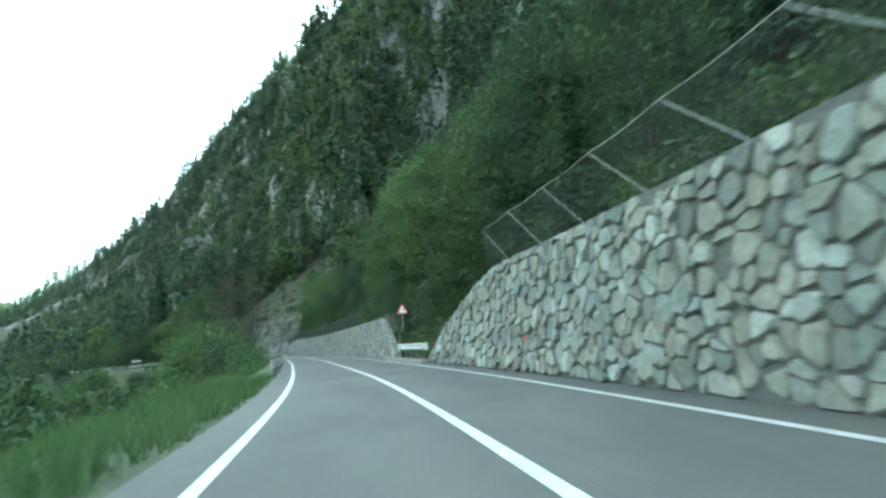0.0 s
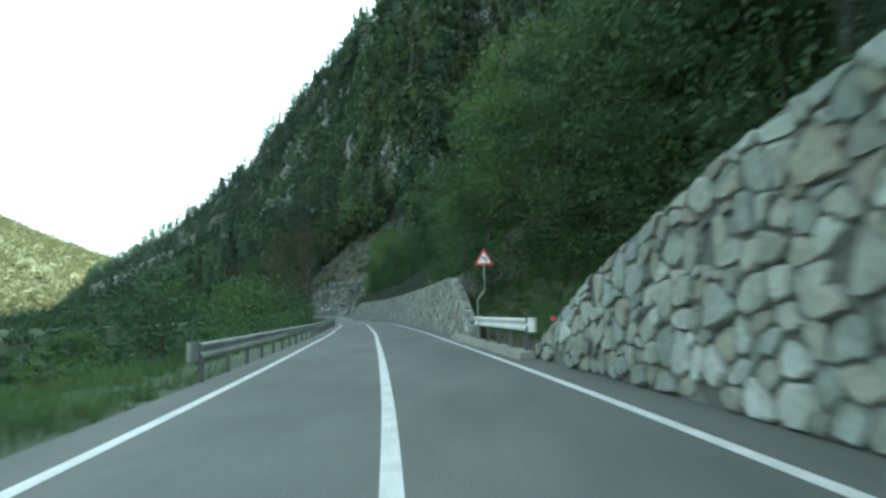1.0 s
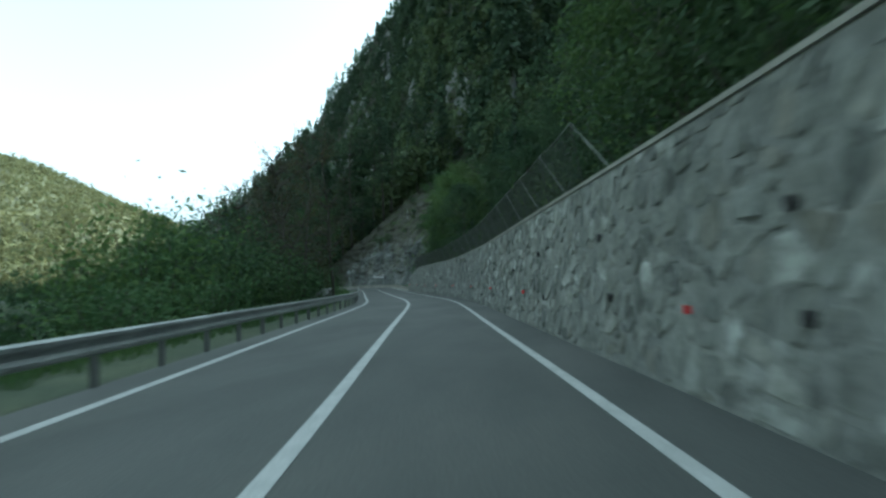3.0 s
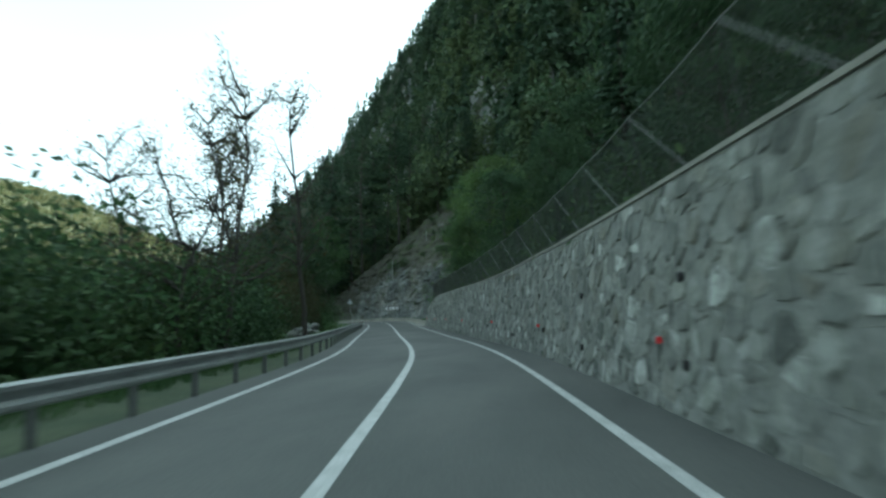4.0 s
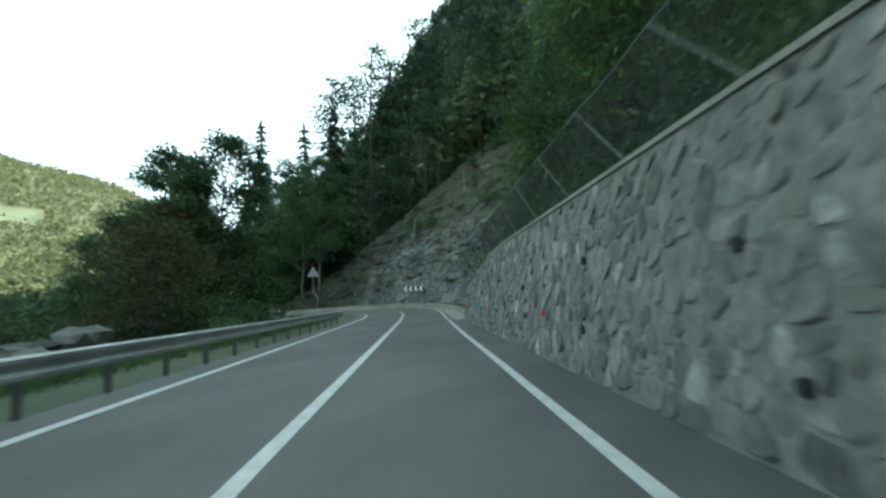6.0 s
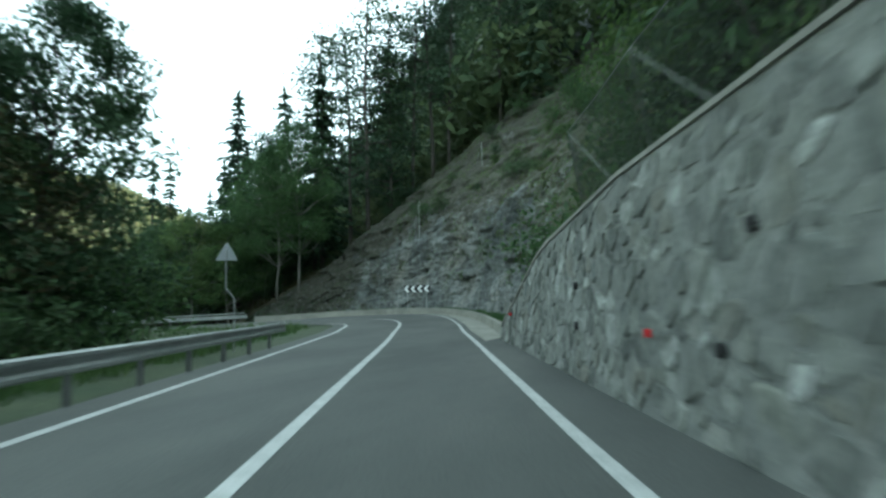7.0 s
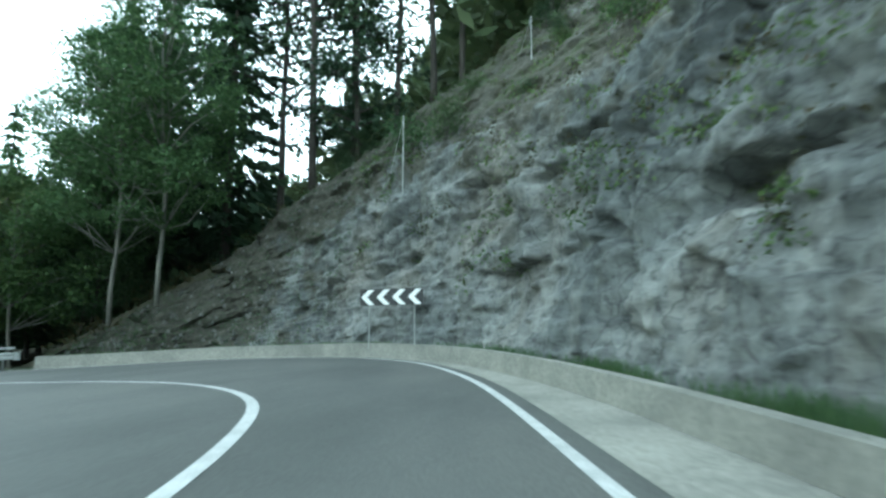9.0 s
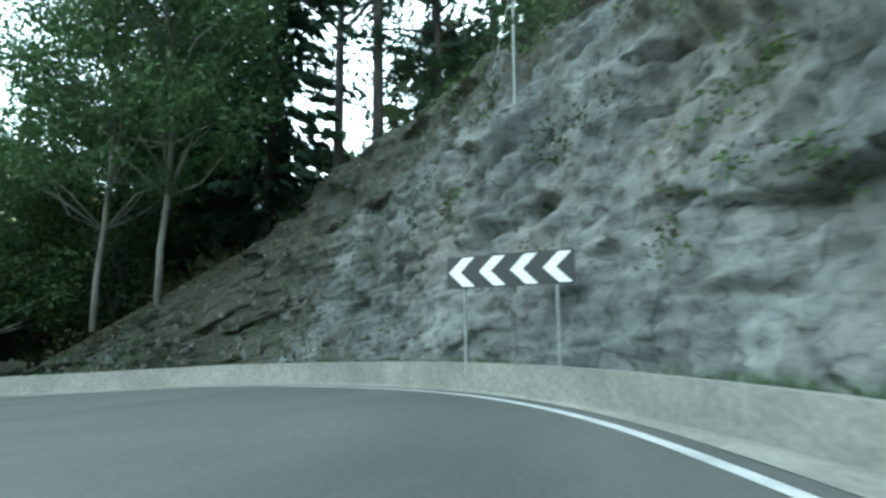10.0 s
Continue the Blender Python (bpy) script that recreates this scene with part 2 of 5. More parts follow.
def lift(line, dz=0.0):
    line = np.asarray(line, float)
    return np.column_stack([line[:, 0], line[:, 1], road_z(line[:, 0], line[:, 1]) + dz])


def offset(line, d):
    line = np.asarray(line, float)
    t = np.gradient(line[:, :2], axis=0)
    t /= np.linalg.norm(t, axis=1)[:, None]
    return line[:, :2] + np.stack([t[:, 1], -t[:, 0]], 1) * d


STRAIGHT = [(10.7, -80), (6.4, -40), (2.15, 0), (1.31, 8), (0.67, 14), (-0.07, 20), (-0.96, 26), (-1.97, 32), (-3.03, 38), (-4.13, 44), (-5.21, 50), (-6.35, 56), (-7.58, 62), (-8.82, 68), (-10.04, 74), (-11.29, 80), (-12.69, 86), (-14.41, 92), (-16.38, 98), (-18.42, 104), (-20.39, 110), (-22.37, 116), (-24.36, 122), (-26.34, 128), (-28.33, 134)]
CENTRE = spline(STRAIGHT + [(-30.35, 139.8), (-32.3, 145.5), (-33.6, 148.7), (-34.9, 150.9), (-36.4, 152.2), (-38.2, 152.9), (-40.8, 152.9), (-45, 152.1), (-54, 148.9), (-66, 143.3), (-84, 133.5), (-107, 120)])
CL0 = spline(STRAIGHT)
R0, L0 = offset(CL0, 2.88), offset(CL0, -2.72)
RIGHT = spline([tuple(p) for p in R0[:-18:10]] + [(-25.45, 134.8), (-27.2, 140.1), (-29.3, 146.8), (-32.0, 154.0), (-34.4, 158.3), (-36.6, 160.8), (-39.0, 162.4), (-42, 163.4), (-45, 163.7), (-49, 162.9), (-53.3, 161.0), (-63, 155.5), (-80, 146), (-102, 132.5)])
LEFT = spline([tuple(p) for p in L0[:-18:10]] + [(-31.5, 134.6), (-33.2, 139.6), (-34.3, 142.4), (-35.3, 145.0), (-36.4, 146.7), (-38.2, 147.5), (-41.5, 146.9), (-50, 143.5), (-62, 137.5), (-80, 127.5), (-102, 115)])


def at_y(line, y):
    """The index of the first point of a line at or past y."""
    return int(np.argmax(line[:, 1] >= y)) if line[:, 1].max() >= y else len(line) - 1


def resample(line, n):
    line = np.asarray(line, float)
    s = np.concatenate([[0], np.cumsum(np.linalg.norm(np.diff(line, axis=0), axis=1))])
    ss = np.linspace(0, s[-1], n)
    return np.stack([np.interp(ss, s, line[:, k]) for k in range(line.shape[1])], 1)


# road sheet: between the outer edges, with a shoulder past the lines
def road_mesh():
    i0 = at_y(RIGHT, 120), at_y(LEFT, 120), at_y(CENTRE, 120)
    lines = []
    for line, d, i in ((LEFT, -0.75, i0[1]), (LEFT, 0, i0[1]), (CENTRE, 0, i0[2]), (RIGHT, 0, i0[0]), (RIGHT, 1.12, i0[0])):
        o = offset(line, d) if d else line
        lines.append(np.vstack([resample(o[:i + 1], 360), resample(o[i:], 300)[1:]]))
    v = []
    for k in range(len(lines)):
        v.append(lift(lines[k]))
    v = np.stack(v, 1)
    fine = [v[:, 0]]
    for k in range(1, 5):
        for t in (0.25, 0.5, 0.75, 1.0):
            m = v[:, k - 1] * (1 - t) + v[:, k] * t
            m[:, 2] = road_z(m[:, 0], m[:, 1])
            fine.append(m)
    v = np.stack(fine, 1)
    return quads_mesh("road", v.reshape(-1, 3), grid_quads(v.shape[0], v.shape[1])[:, ::-1], ASPHALT, True)


thing("road", road_mesh(), "grey asphalt two-lane mountain road curving into a hairpin", "road", kind="structure")


def stripe(line, width, name, label):
    l3 = lift(line, 0.006)
    v, f = sweep(l3, [(-width / 2, 0), (width / 2, 0)])
    thing(name, quads_mesh(name, v, np.array(f)[:, ::-1], PAINT), label, "road marking", kind="structure")


stripe(RIGHT[at_y(RIGHT, -30):], 0.16, "edge_line", "solid white painted edge line on the asphalt")
stripe(LEFT[at_y(LEFT, -30):], 0.16, "edge_line", "solid white painted edge line on the asphalt")
stripe(CENTRE[at_y(CENTRE, -30):], 0.17, "centre_line", "solid white painted centre line on the asphalt")


# ---- ground: one sheet to the horizon ----
ROAD_PTS = np.vstack([l[::3] for l in (CENTRE, RIGHT, LEFT)] + [(resample(CENTRE, 300) + resample(l, 300)) / 2 for l in (RIGHT, LEFT)])


def road_dist(x, y):
    x, y = np.ravel(x), np.ravel(y)
    best, idx = np.full(x.shape, 1e9), np.zeros(x.shape, int)
    for i in range(0, len(x), 4000):
        d = (x[i:i + 4000, None] - ROAD_PTS[None, :, 0]) ** 2 + (y[i:i + 4000, None] - ROAD_PTS[None, :, 1]) ** 2
        idx[i:i + 4000] = d.argmin(1)
        best[i:i + 4000] = np.sqrt(d.min(1))
    return best, ROAD_PTS[idx]


FAR_AZ = [-180, -120, -60, -20, 0, 20, 28, 35.6, 45, 60, 80, 120, 180]
FAR_H = [350, 380, 350, 200, 60, 50, 135, 245, 365, 470, 560, 480, 350]


def fbm(x, y, scale, octaves=4):
    return np.array([noise.fractal(Vector((a / scale, b / scale, 1.7)), 1.0, 2.0, octaves) for a, b in zip(np.ravel(x), np.ravel(y))])


def ground_z(x, y):
    x, y = np.ravel(x), np.ravel(y)
    d, near = road_dist(x, y)
    d = np.maximum(0, d - 1.6)
    base = road_z(near[:, 0], near[:, 1]) - 0.07
    tang = np.gradient(CENTRE, axis=0)
    ci = np.array([int(np.argmin((CENTRE[::4, 0] - a) ** 2 + (CENTRE[::4, 1] - b) ** 2)) * 4 for a, b in zip(x, y)])
    side = (x - CENTRE[ci, 0]) * tang[ci, 1] - (y - CENTRE[ci, 1]) * tang[ci, 0]
    fall = np.where((side > 0) & (np.hypot(x, y) < 420), 0, np.clip(d - 1.6, 0, None))
    z = base - np.minimum(fall * 0.5, 48 + 0 * fall) + 0.25 * np.clip(fall, 0, 2) * fbm(x, y, 3.0, 3)
    r, az = np.hypot(x, y), np.degrees(np.arctan2(-x, y))
    s = np.clip((r - 600) / 1300, 0, 1)
    hill = np.interp(az, FAR_AZ, FAR_H) * (s * s * (3 - 2 * s)) * (1 + 0.0001 * np.clip(r - 1900, 0, 3000))
    return z + hill + np.where(r > 500, fbm(x, y, 260, 4) * 14 * s, 0)


def axis(lo, hi, fine_lo, fine_hi, step):
    a = list(np.arange(fine_lo, fine_hi, step))
    k, p = step, fine_hi
    while p < hi:
        a.append(p)
        k = min(k * 1.18, 70)
        p += k
    k, p = step, fine_lo - step
    while p > lo:
        a.insert(0, p)
        k = min(k * 1.18, 70)
        p -= k
    return np.array(a)


gx, gy = axis(-3300, 1500, -75, 20, 1.5), axis(-1200, 3400, -20, 175, 1.5)
GX, GY = np.meshgrid(gx, gy, indexing="ij")
GZ = ground_z(GX, GY)
gm = quads_mesh("ground", np.stack([GX.ravel(), GY.ravel(), GZ], 1), grid_quads(len(gx), len(gy)), GRASS_G, True)
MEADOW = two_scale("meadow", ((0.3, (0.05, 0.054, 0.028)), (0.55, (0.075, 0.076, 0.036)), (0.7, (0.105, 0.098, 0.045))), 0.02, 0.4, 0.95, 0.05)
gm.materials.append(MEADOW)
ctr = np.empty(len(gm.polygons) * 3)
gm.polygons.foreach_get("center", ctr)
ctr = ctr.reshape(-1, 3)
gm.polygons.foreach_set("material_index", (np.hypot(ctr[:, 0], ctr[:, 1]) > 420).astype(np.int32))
thing("ground", gm, "grassy verge falling to the valley and a sunlit far hillside", "ground", kind="structure")


# ---- rock cutting at the bend ----
ROCK_FOOT = spline([(-21.6, 130.5), (-23.2, 135.5), (-24.9, 141.5), (-26.9, 148), (-29.2, 153.6), (-32.0, 158.4), (-35.2, 161.8), (-38.5, 163.7), (-42, 165.1), (-46, 166.0), (-50.5, 166.0), (-56, 164.2)], 0.16)
ROCK_S = np.linspace(0, 1, len(ROCK_FOOT))
ROCK_H = np.interp(ROCK_S, [0, 0.1, 0.3, 0.5, 0.62, 0.67, 0.72, 0.78, 0.84, 0.9, 1], [1.5, 17, 27, 28, 27, 24, 18, 12.5, 8.2, 4.2, 0.5])
rt = np.gradient(ROCK_FOOT, axis=0)
rt /= np.linalg.norm(rt, axis=1)[:, None]
ROCK_N = np.stack([rt[:, 1], -rt[:, 0]], 1)


def rock_out(i, z):
    """How far the rock leans back at height z, before its relief."""
    low = float(np.interp(ROCK_S[i], [0, 0.3, 0.45, 0.68, 0.8, 1], [0.4, 0.36, 0.26, 0.26, 0.5, 0.8]))
    return 0.25 + low * min(z, 8.5) + 1.0 * max(0.0, z - 8.5)


def facet(p, size, depth, tilt):
    """Angular blocks: each cell has its own depth and its own slant."""
    q = Vector((p.x / size + 0.25 * p.z / size, p.y / size, p.z / size * 0.8 - 0.2 * p.x / size))
    d, pts = noise.voronoi(q)
    c = pts[0]
    r = noise.cell_vector(c * 7.31)
    return depth * (r.x - 0.5) + tilt * size * ((q.x - c.x) * (r.y - 0.5) + (q.y - c.y) * (r.z - 0.5) + (q.z - c.z) * (r.x + r.y - 1.0) * 0.9)


JOINTS = (Vector((0.93, 0.25, 0.28)), Vector((-0.3, 0.9, 0.3)), Vector((-0.22, -0.32, 0.92)))


def blocks(p, size, depth, tilt):
    """Rock broken along three sets of joints: each block stands out and slants on its own."""
    w = 0.35 * noise.noise(p / (size * 2.2))
    u, v, t = (p.dot(d) / size for d in JOINTS)
    t = t * 0.7 + w
    kt = math.floor(t)
    u = u + w + 0.37 * kt
    ku = math.floor(u)
    v = v - w + 0.61 * ku
    kv = math.floor(v)
    r = noise.cell_vector(Vector((ku + 0.5, kv + 0.5, kt + 0.5)))
    return depth * (r.x - 0.5) + tilt * size * ((u - ku - 0.5) * (r.y - 0.5) + (v - kv - 0.5) * (r.z - 0.5) + (t - kt - 0.5) * (r.x + r.z - 1.0))


def beds(p, along, thick, deep):
    """Thin beds of rock that break off in ledges, each undercut at its foot."""
    u = p.z / thick + 0.22 * along + 0.9 * noise.noise(p / 1.7)
    k = math.floor(u)
    m = math.floor(along / (thick * 3.5) + 0.37 * k)
    r = noise.cell_vector(Vector((k + 0.5, m + 0.5, 3.5)))
    return deep * (r.x - 0.5) - 0.5 * deep * (u - k - 0.5) + 0.3 * deep * (r.y - 0.5) * (along / (thick * 3.5) + 0.37 * k - m - 0.5)


def hollow(p):
    """Broken-out niches under overhanging slabs."""
    k = noise.noise(Vector((p.x / 1.8, p.y / 1.8, p.z / 1.5 + 4.0)))
    return 0.55 * max(0.0, min(1.0, (k - 0.36) / 0.05))


# broken-out niches (and one boulder) in the cutting: along the foot, height, half sizes, depth
NICHES = ((139.0, 2.0, 1.5, 0.7, 2.2), (137.4, 1.3, 0.9, 0.5, 1.4), (142.6, 0.95, 1.5, 0.45, 1.5), (141.0, 0.75, 0.7, 0.5, -0.6), (140.6, 3.2, 1.4, 0.5, -0.6),
          (146.4, 3.4, 0.8, 0.35, 0.6), (152.6, 3.7, 1.2, 0.5, 1.0), (150.9, 3.9, 0.9, 0.45, 0.8), (159.0, 5.7, 0.9, 0.35, 0.8), (160.4, 1.6, 0.5, 0.7, 0.5), (155.5, 2.0, 0.35, 1.3, 0.5), (157.6, 6.6, 1.4, 0.3, 0.5))


def niche(y, z):
    d = 0.0
    for cy, cz, a, b, depth in NICHES:
        dz = (z - cz) / b
        k = 1 - ((y - cy) / a) ** 2 - (dz if dz < 0 else dz * 1.2) ** 2
        if k > 0:
            d += depth * min(1.0, k * 2.2)
    return d


def rock_mesh():
    n, rows = len(ROCK_FOOT), 190
    v = np.empty((n, rows, 3))
    for i in range(n):
        bedded = float(np.interp(ROCK_S[i], [0, 0.4, 0.6, 1], [0.4, 0.55, 1.0, 1.0]))
        for j in range(rows):
            h = (j / (rows - 1)) ** 1.6
            z = ROCK_H[i] * h
            x, y = ROCK_FOOT[i]
            p = Vector((x, y, z))
            big = noise.fractal(p / 5.0, 0.8, 2.0, 3)
            out = rock_out(i, z) + (0.4 * big + 0.7 * hollow(p) + bedded * (beds(p, 0.16 * i, 0.42, 0.26) + beds(p + Vector((5, 2, 0.3)), 0.16 * i, 0.19, 0.12)) + niche(y + 0.3 * big, z + 0.2 * noise.noise(p * 1.1)) + blocks(p, 1.9, 0.34, 0.5) + facet(p + Vector((9, 4, 2)), 0.8, 0.16, 0.5) + blocks(p + Vector((3, 7, 5)), 0.36, 0.1, 0.5) + 0.03 * noise.fractal(p * 3.0, 0.6, 2.1, 3)) * min(1, 0.3 + h * 4)
            slab = 0.3 * big
            v[i, j] = (x + ROCK_N[i, 0] * out, y + ROCK_N[i, 1] * out, float(road_z(x, y)) - 0.1 + z + 0.12 * slab * min(1, h * 8))
    return quads_mesh("rock_face", v.reshape(-1, 3), grid_quads(n, rows)[:, ::-1], CUTTING, False), v


def cutting_mat():
    """Grey slabby rock, grown over with grass and moss higher up."""
    m, nt, b = mat("cut_rock", (0.25, 0.26, 0.26), 0.95)
    big = ramp(nt, noise_tex(nt, 0.2, 7, 0.6, squash=(1, 1, 0.6)), ((0.36, (0.076, 0.085, 0.086)), (0.46, (0.12, 0.129, 0.128)), (0.54, (0.16, 0.168, 0.164)), (0.66, (0.162, 0.159, 0.144))))
    n2 = noise_tex(nt, 3.2, 10, 0.68, squash=(1, 1, 1.4))
    small = ramp(nt, n2, ((0.33, (0.4, 0.41, 0.42)), (0.45, (0.95, 0.95, 0.95)), (0.72, (1.3, 1.3, 1.28))))
    rock = mixc(nt, 1.0, big, small, 'MULTIPLY')
    # slabs of differing tone, parted by dark cracks
    tc0 = nt.nodes.new("ShaderNodeTexCoord")
    warp = nt.nodes.new("ShaderNodeTexNoise")
    warp.inputs["Scale"].default_value, warp.inputs["Detail"].default_value = 1.1, 3
    nt.links.new(tc0.outputs["Object"], warp.inputs["Vector"])
    off = nt.nodes.new("ShaderNodeVectorMath")
    off.operation = 'MULTIPLY_ADD'
    off.inputs[1].default_value = (0.7, 0.7, 0.7)
    nt.links.new(warp.outputs["Color"], off.inputs[0])
    nt.links.new(tc0.outputs["Object"], off.inputs[2])
    turn = nt.nodes.new("ShaderNodeMapping")
    turn.inputs["Rotation"].default_value, turn.inputs["Scale"].default_value = (0.35, 0.3, 0.2), (1.0, 1.0, 0.62)
    nt.links.new(off.outputs[0], turn.inputs[0])
    for scale, dark, width, tones in ((0.7, 0.5, 0.02, (0.74, 1.2)), (2.9, 0.6, 0.03, (0.8, 1.18))):
        edge = nt.nodes.new("ShaderNodeTexVoronoi")
        edge.feature = 'DISTANCE_TO_EDGE'
        cell = nt.nodes.new("ShaderNodeTexVoronoi")
        for v_ in (edge, cell):
            v_.inputs["Scale"].default_value = scale
            nt.links.new(turn.outputs[0], v_.inputs["Vector"])
        line = ramp(nt, edge.outputs["Distance"], ((0.0, (dark,) * 3), (width, (1, 1, 1))))
        sx = nt.nodes.new("ShaderNodeSeparateColor")
        nt.links.new(cell.outputs["Color"], sx.inputs[0])
        tone = ramp(nt, sx.outputs[0], ((0.0, (tones[0],) * 3), (1.0, (tones[1],) * 3)))
        rock = mixc(nt, 1.0, mixc(nt, 1.0, rock, line, 'MULTIPLY'), tone, 'MULTIPLY')
    # thin lying beds, and pale streaks of lime that water has left
    beds = noise_tex(nt, 0.9, 7, 0.65, squash=(0.9, 0.7, 3.2))
    rock = mixc(nt, 1.0, rock, ramp(nt, beds, ((0.35, (0.62, 0.63, 0.64)), (0.46, (1.0, 1.0, 1.0)), (0.68, (1.14, 1.14, 1.12)))), 'MULTIPLY')
    lime = ramp(nt, noise_tex(nt, 0.75, 5, 0.6, squash=(1.0, 1.0, 0.1)), ((0.56, (0, 0, 0)), (0.68, (0.5, 0.5, 0.5))))
    rock = mixc(nt, lime, rock, (0.235, 0.24, 0.222))
    tc = nt.nodes.new("ShaderNodeTexCoord")
    sp = nt.nodes.new("ShaderNodeSeparateXYZ")
    nt.links.new(tc.outputs["Object"], sp.inputs[0])
    mr = nt.nodes.new("ShaderNodeMapRange")
    mr.inputs[1].default_value, mr.inputs[2].default_value, mr.inputs[3].default_value, mr.inputs[4].default_value = 2.0, 13.0, -0.14, 0.24
    nt.links.new(sp.outputs[2], mr.inputs[0])
    ad = nt.nodes.new("ShaderNodeMath")
    ad.operation = 'ADD'
    my = nt.nodes.new("ShaderNodeMapRange")         # more overgrown towards the wall
    my.inputs[1].default_value, my.inputs[2].default_value, my.inputs[3].default_value, my.inputs[4].default_value = 134.0, 160.0, 0.36, -0.2
    nt.links.new(sp.outputs[1], my.inputs[0])
    a2 = nt.nodes.new("ShaderNodeMath")
    a2.operation = 'ADD'
    nt.links.new(mr.outputs[0], a2.inputs[0])
    nt.links.new(my.outputs[0], a2.inputs[1])
    nt.links.new(a2.outputs[0], ad.inputs[0])
    nt.links.new(noise_tex(nt, 0.55, 7, 0.7), ad.inputs[1])
    mx_ = nt.nodes.new("ShaderNodeMapRange")        # earth and scree where the cutting runs out
    mx_.inputs[1].default_value, mx_.inputs[2].default_value, mx_.inputs[3].default_value, mx_.inputs[4].default_value = -39.0, -49.0, -0.15, 0.22
    nt.links.new(sp.outputs[0], mx_.inputs[0])
    ae = nt.nodes.new("ShaderNodeMath")
    ae.operation = 'ADD'
    nt.links.new(mx_.outputs[0], ae.inputs[0])
    mz = nt.nodes.new("ShaderNodeMapRange")         # and on the gentler ground over the cut
    mz.inputs[1].default_value, mz.inputs[2].default_value, mz.inputs[3].default_value, mz.inputs[4].default_value = 5.0, 11.0, 0.0, 0.34
    nt.links.new(sp.outputs[2], mz.inputs[0])
    az_ = nt.nodes.new("ShaderNodeMath")
    az_.operation = 'ADD'
    nt.links.new(mz.outputs[0], az_.inputs[0])
    nt.links.new(noise_tex(nt, 0.6, 7, 0.7), az_.inputs[1])
    nt.links.new(az_.outputs[0], ae.inputs[1])
    earth_fac = ramp(nt, ae.outputs[0], ((0.5, (0, 0, 0)), (0.62, (1, 1, 1))))
    earth = ramp(nt, noise_tex(nt, 4.0, 8, 0.7), ((0.35, (0.034, 0.035, 0.027)), (0.55, (0.066, 0.065, 0.05)), (0.72, (0.14, 0.138, 0.122))))
    rock = mixc(nt, earth_fac, rock, earth)
    cover = ramp(nt, ad.outputs[0], ((0.52, (0, 0, 0)), (0.66, (1, 1, 1))))
    green = ramp(nt, noise_tex(nt, 3.0, 6, 0.7), ((0.3, (0.03, 0.042, 0.022)), (0.46, (0.06, 0.078, 0.038)), (0.6, (0.07, 0.066, 0.046)), (0.8, (0.13, 0.125, 0.1))))
    nt.links.new(mixc(nt, cover, rock, green), b.inputs["Base Color"])
    bump(nt, b, n2, 0.8, 0.06)
    return m


CUTTING = cutting_mat()
rock_me, ROCK_V = rock_mesh()
thing("rock_face", rock_me, "fractured grey rock cutting with grassy ledges above the hairpin", "rock face", kind="structure")


# ---- the mountain: lofted from the foot behind the walls to its ridge ----
def foot_pt(y, off, z):
    i = max(1, min(at_y(CL0, y), len(CL0) - 2))
    p = offset(CL0[i - 1:i + 2], off)[1]
    return (p[0], p[1], z)


def rock_top(s):
    i = int(s * (len(ROCK_FOOT) - 1))
    p = ROCK_V[i, -1]
    return (p[0] + 0.5 * ROCK_N[i, 0], p[1] + 0.5 * ROCK_N[i, 1], p[2] - 0.35)


LOFT = [
    (foot_pt(-78, 4.5, 3.0), (170, -60, 190)), (foot_pt(-30, 4.5, 3.0), (165, 20, 200)), (foot_pt(5, 4.5, 3.1), (160, 80, 205)),
    (foot_pt(22, 4.5, 3.1), (150, 105, 208)), (foot_pt(28, 4.6, 1.6), (146, 112, 208)), (foot_pt(34, 5.2, 0.3), (140, 120, 210)),
    (foot_pt(44, 5.2, 0.3), (130, 140, 212)), (foot_pt(48, 4.6, 1.2), (125, 148, 214)), (foot_pt(53, 4.5, 2.8), (120, 156, 215)),
    (foot_pt(80, 4.5, 2.8), (90, 205, 215)), (foot_pt(105, 4.5, 2.9), (55, 240, 210)), (foot_pt(124, 4.5, 2.7), (22, 260, 203)),
    (foot_pt(131, 4.8, 1.2), (12, 262, 196)), (rock_top(0.1), (5, 262, 190)), (rock_top(0.2), (-10, 262, 180)), (rock_top(0.4), (-20, 262, 162)),
    (rock_top(0.56), (-31, 263, 149)), (rock_top(0.7), (-75, 400, 196)), (rock_top(0.86), (-115, 480, 213)),
    ((-58, 165, -0.4), (-165, 530, 196)), ((-70, 158, -1.0), (-215, 570, 154)), ((-95, 144, -3), (-295, 583, 95)),
    ((-125, 135, -12), (-463, 717, 64)), ((-190, 160, -30), (-640, 850, -10))]
lf, lr = np.array([a for a, b in LOFT], float), np.array([b for a, b in LOFT], float)
seg = np.concatenate([[0], np.cumsum(np.linalg.norm(np.diff(lf, axis=0), axis=1))])
us = np.arange(0, seg[-1], 1.8)
FO = np.stack([np.interp(us, seg, lf[:, k]) for k in range(3)], 1)
RI = np.stack([np.interp(us, seg, lr[:, k]) for k in range(3)], 1)
vs = np.concatenate([np.linspace(0, 0.12, 22)[:-1], np.linspace(0.12, 1.0, 70) ** 1.0])
POWER = np.interp(us, [0, seg[11], seg[13], seg[15], seg[17], seg[19], seg[-1]], [1.7, 1.7, 1.3, 1, 1.5, 2.0, 2.0])


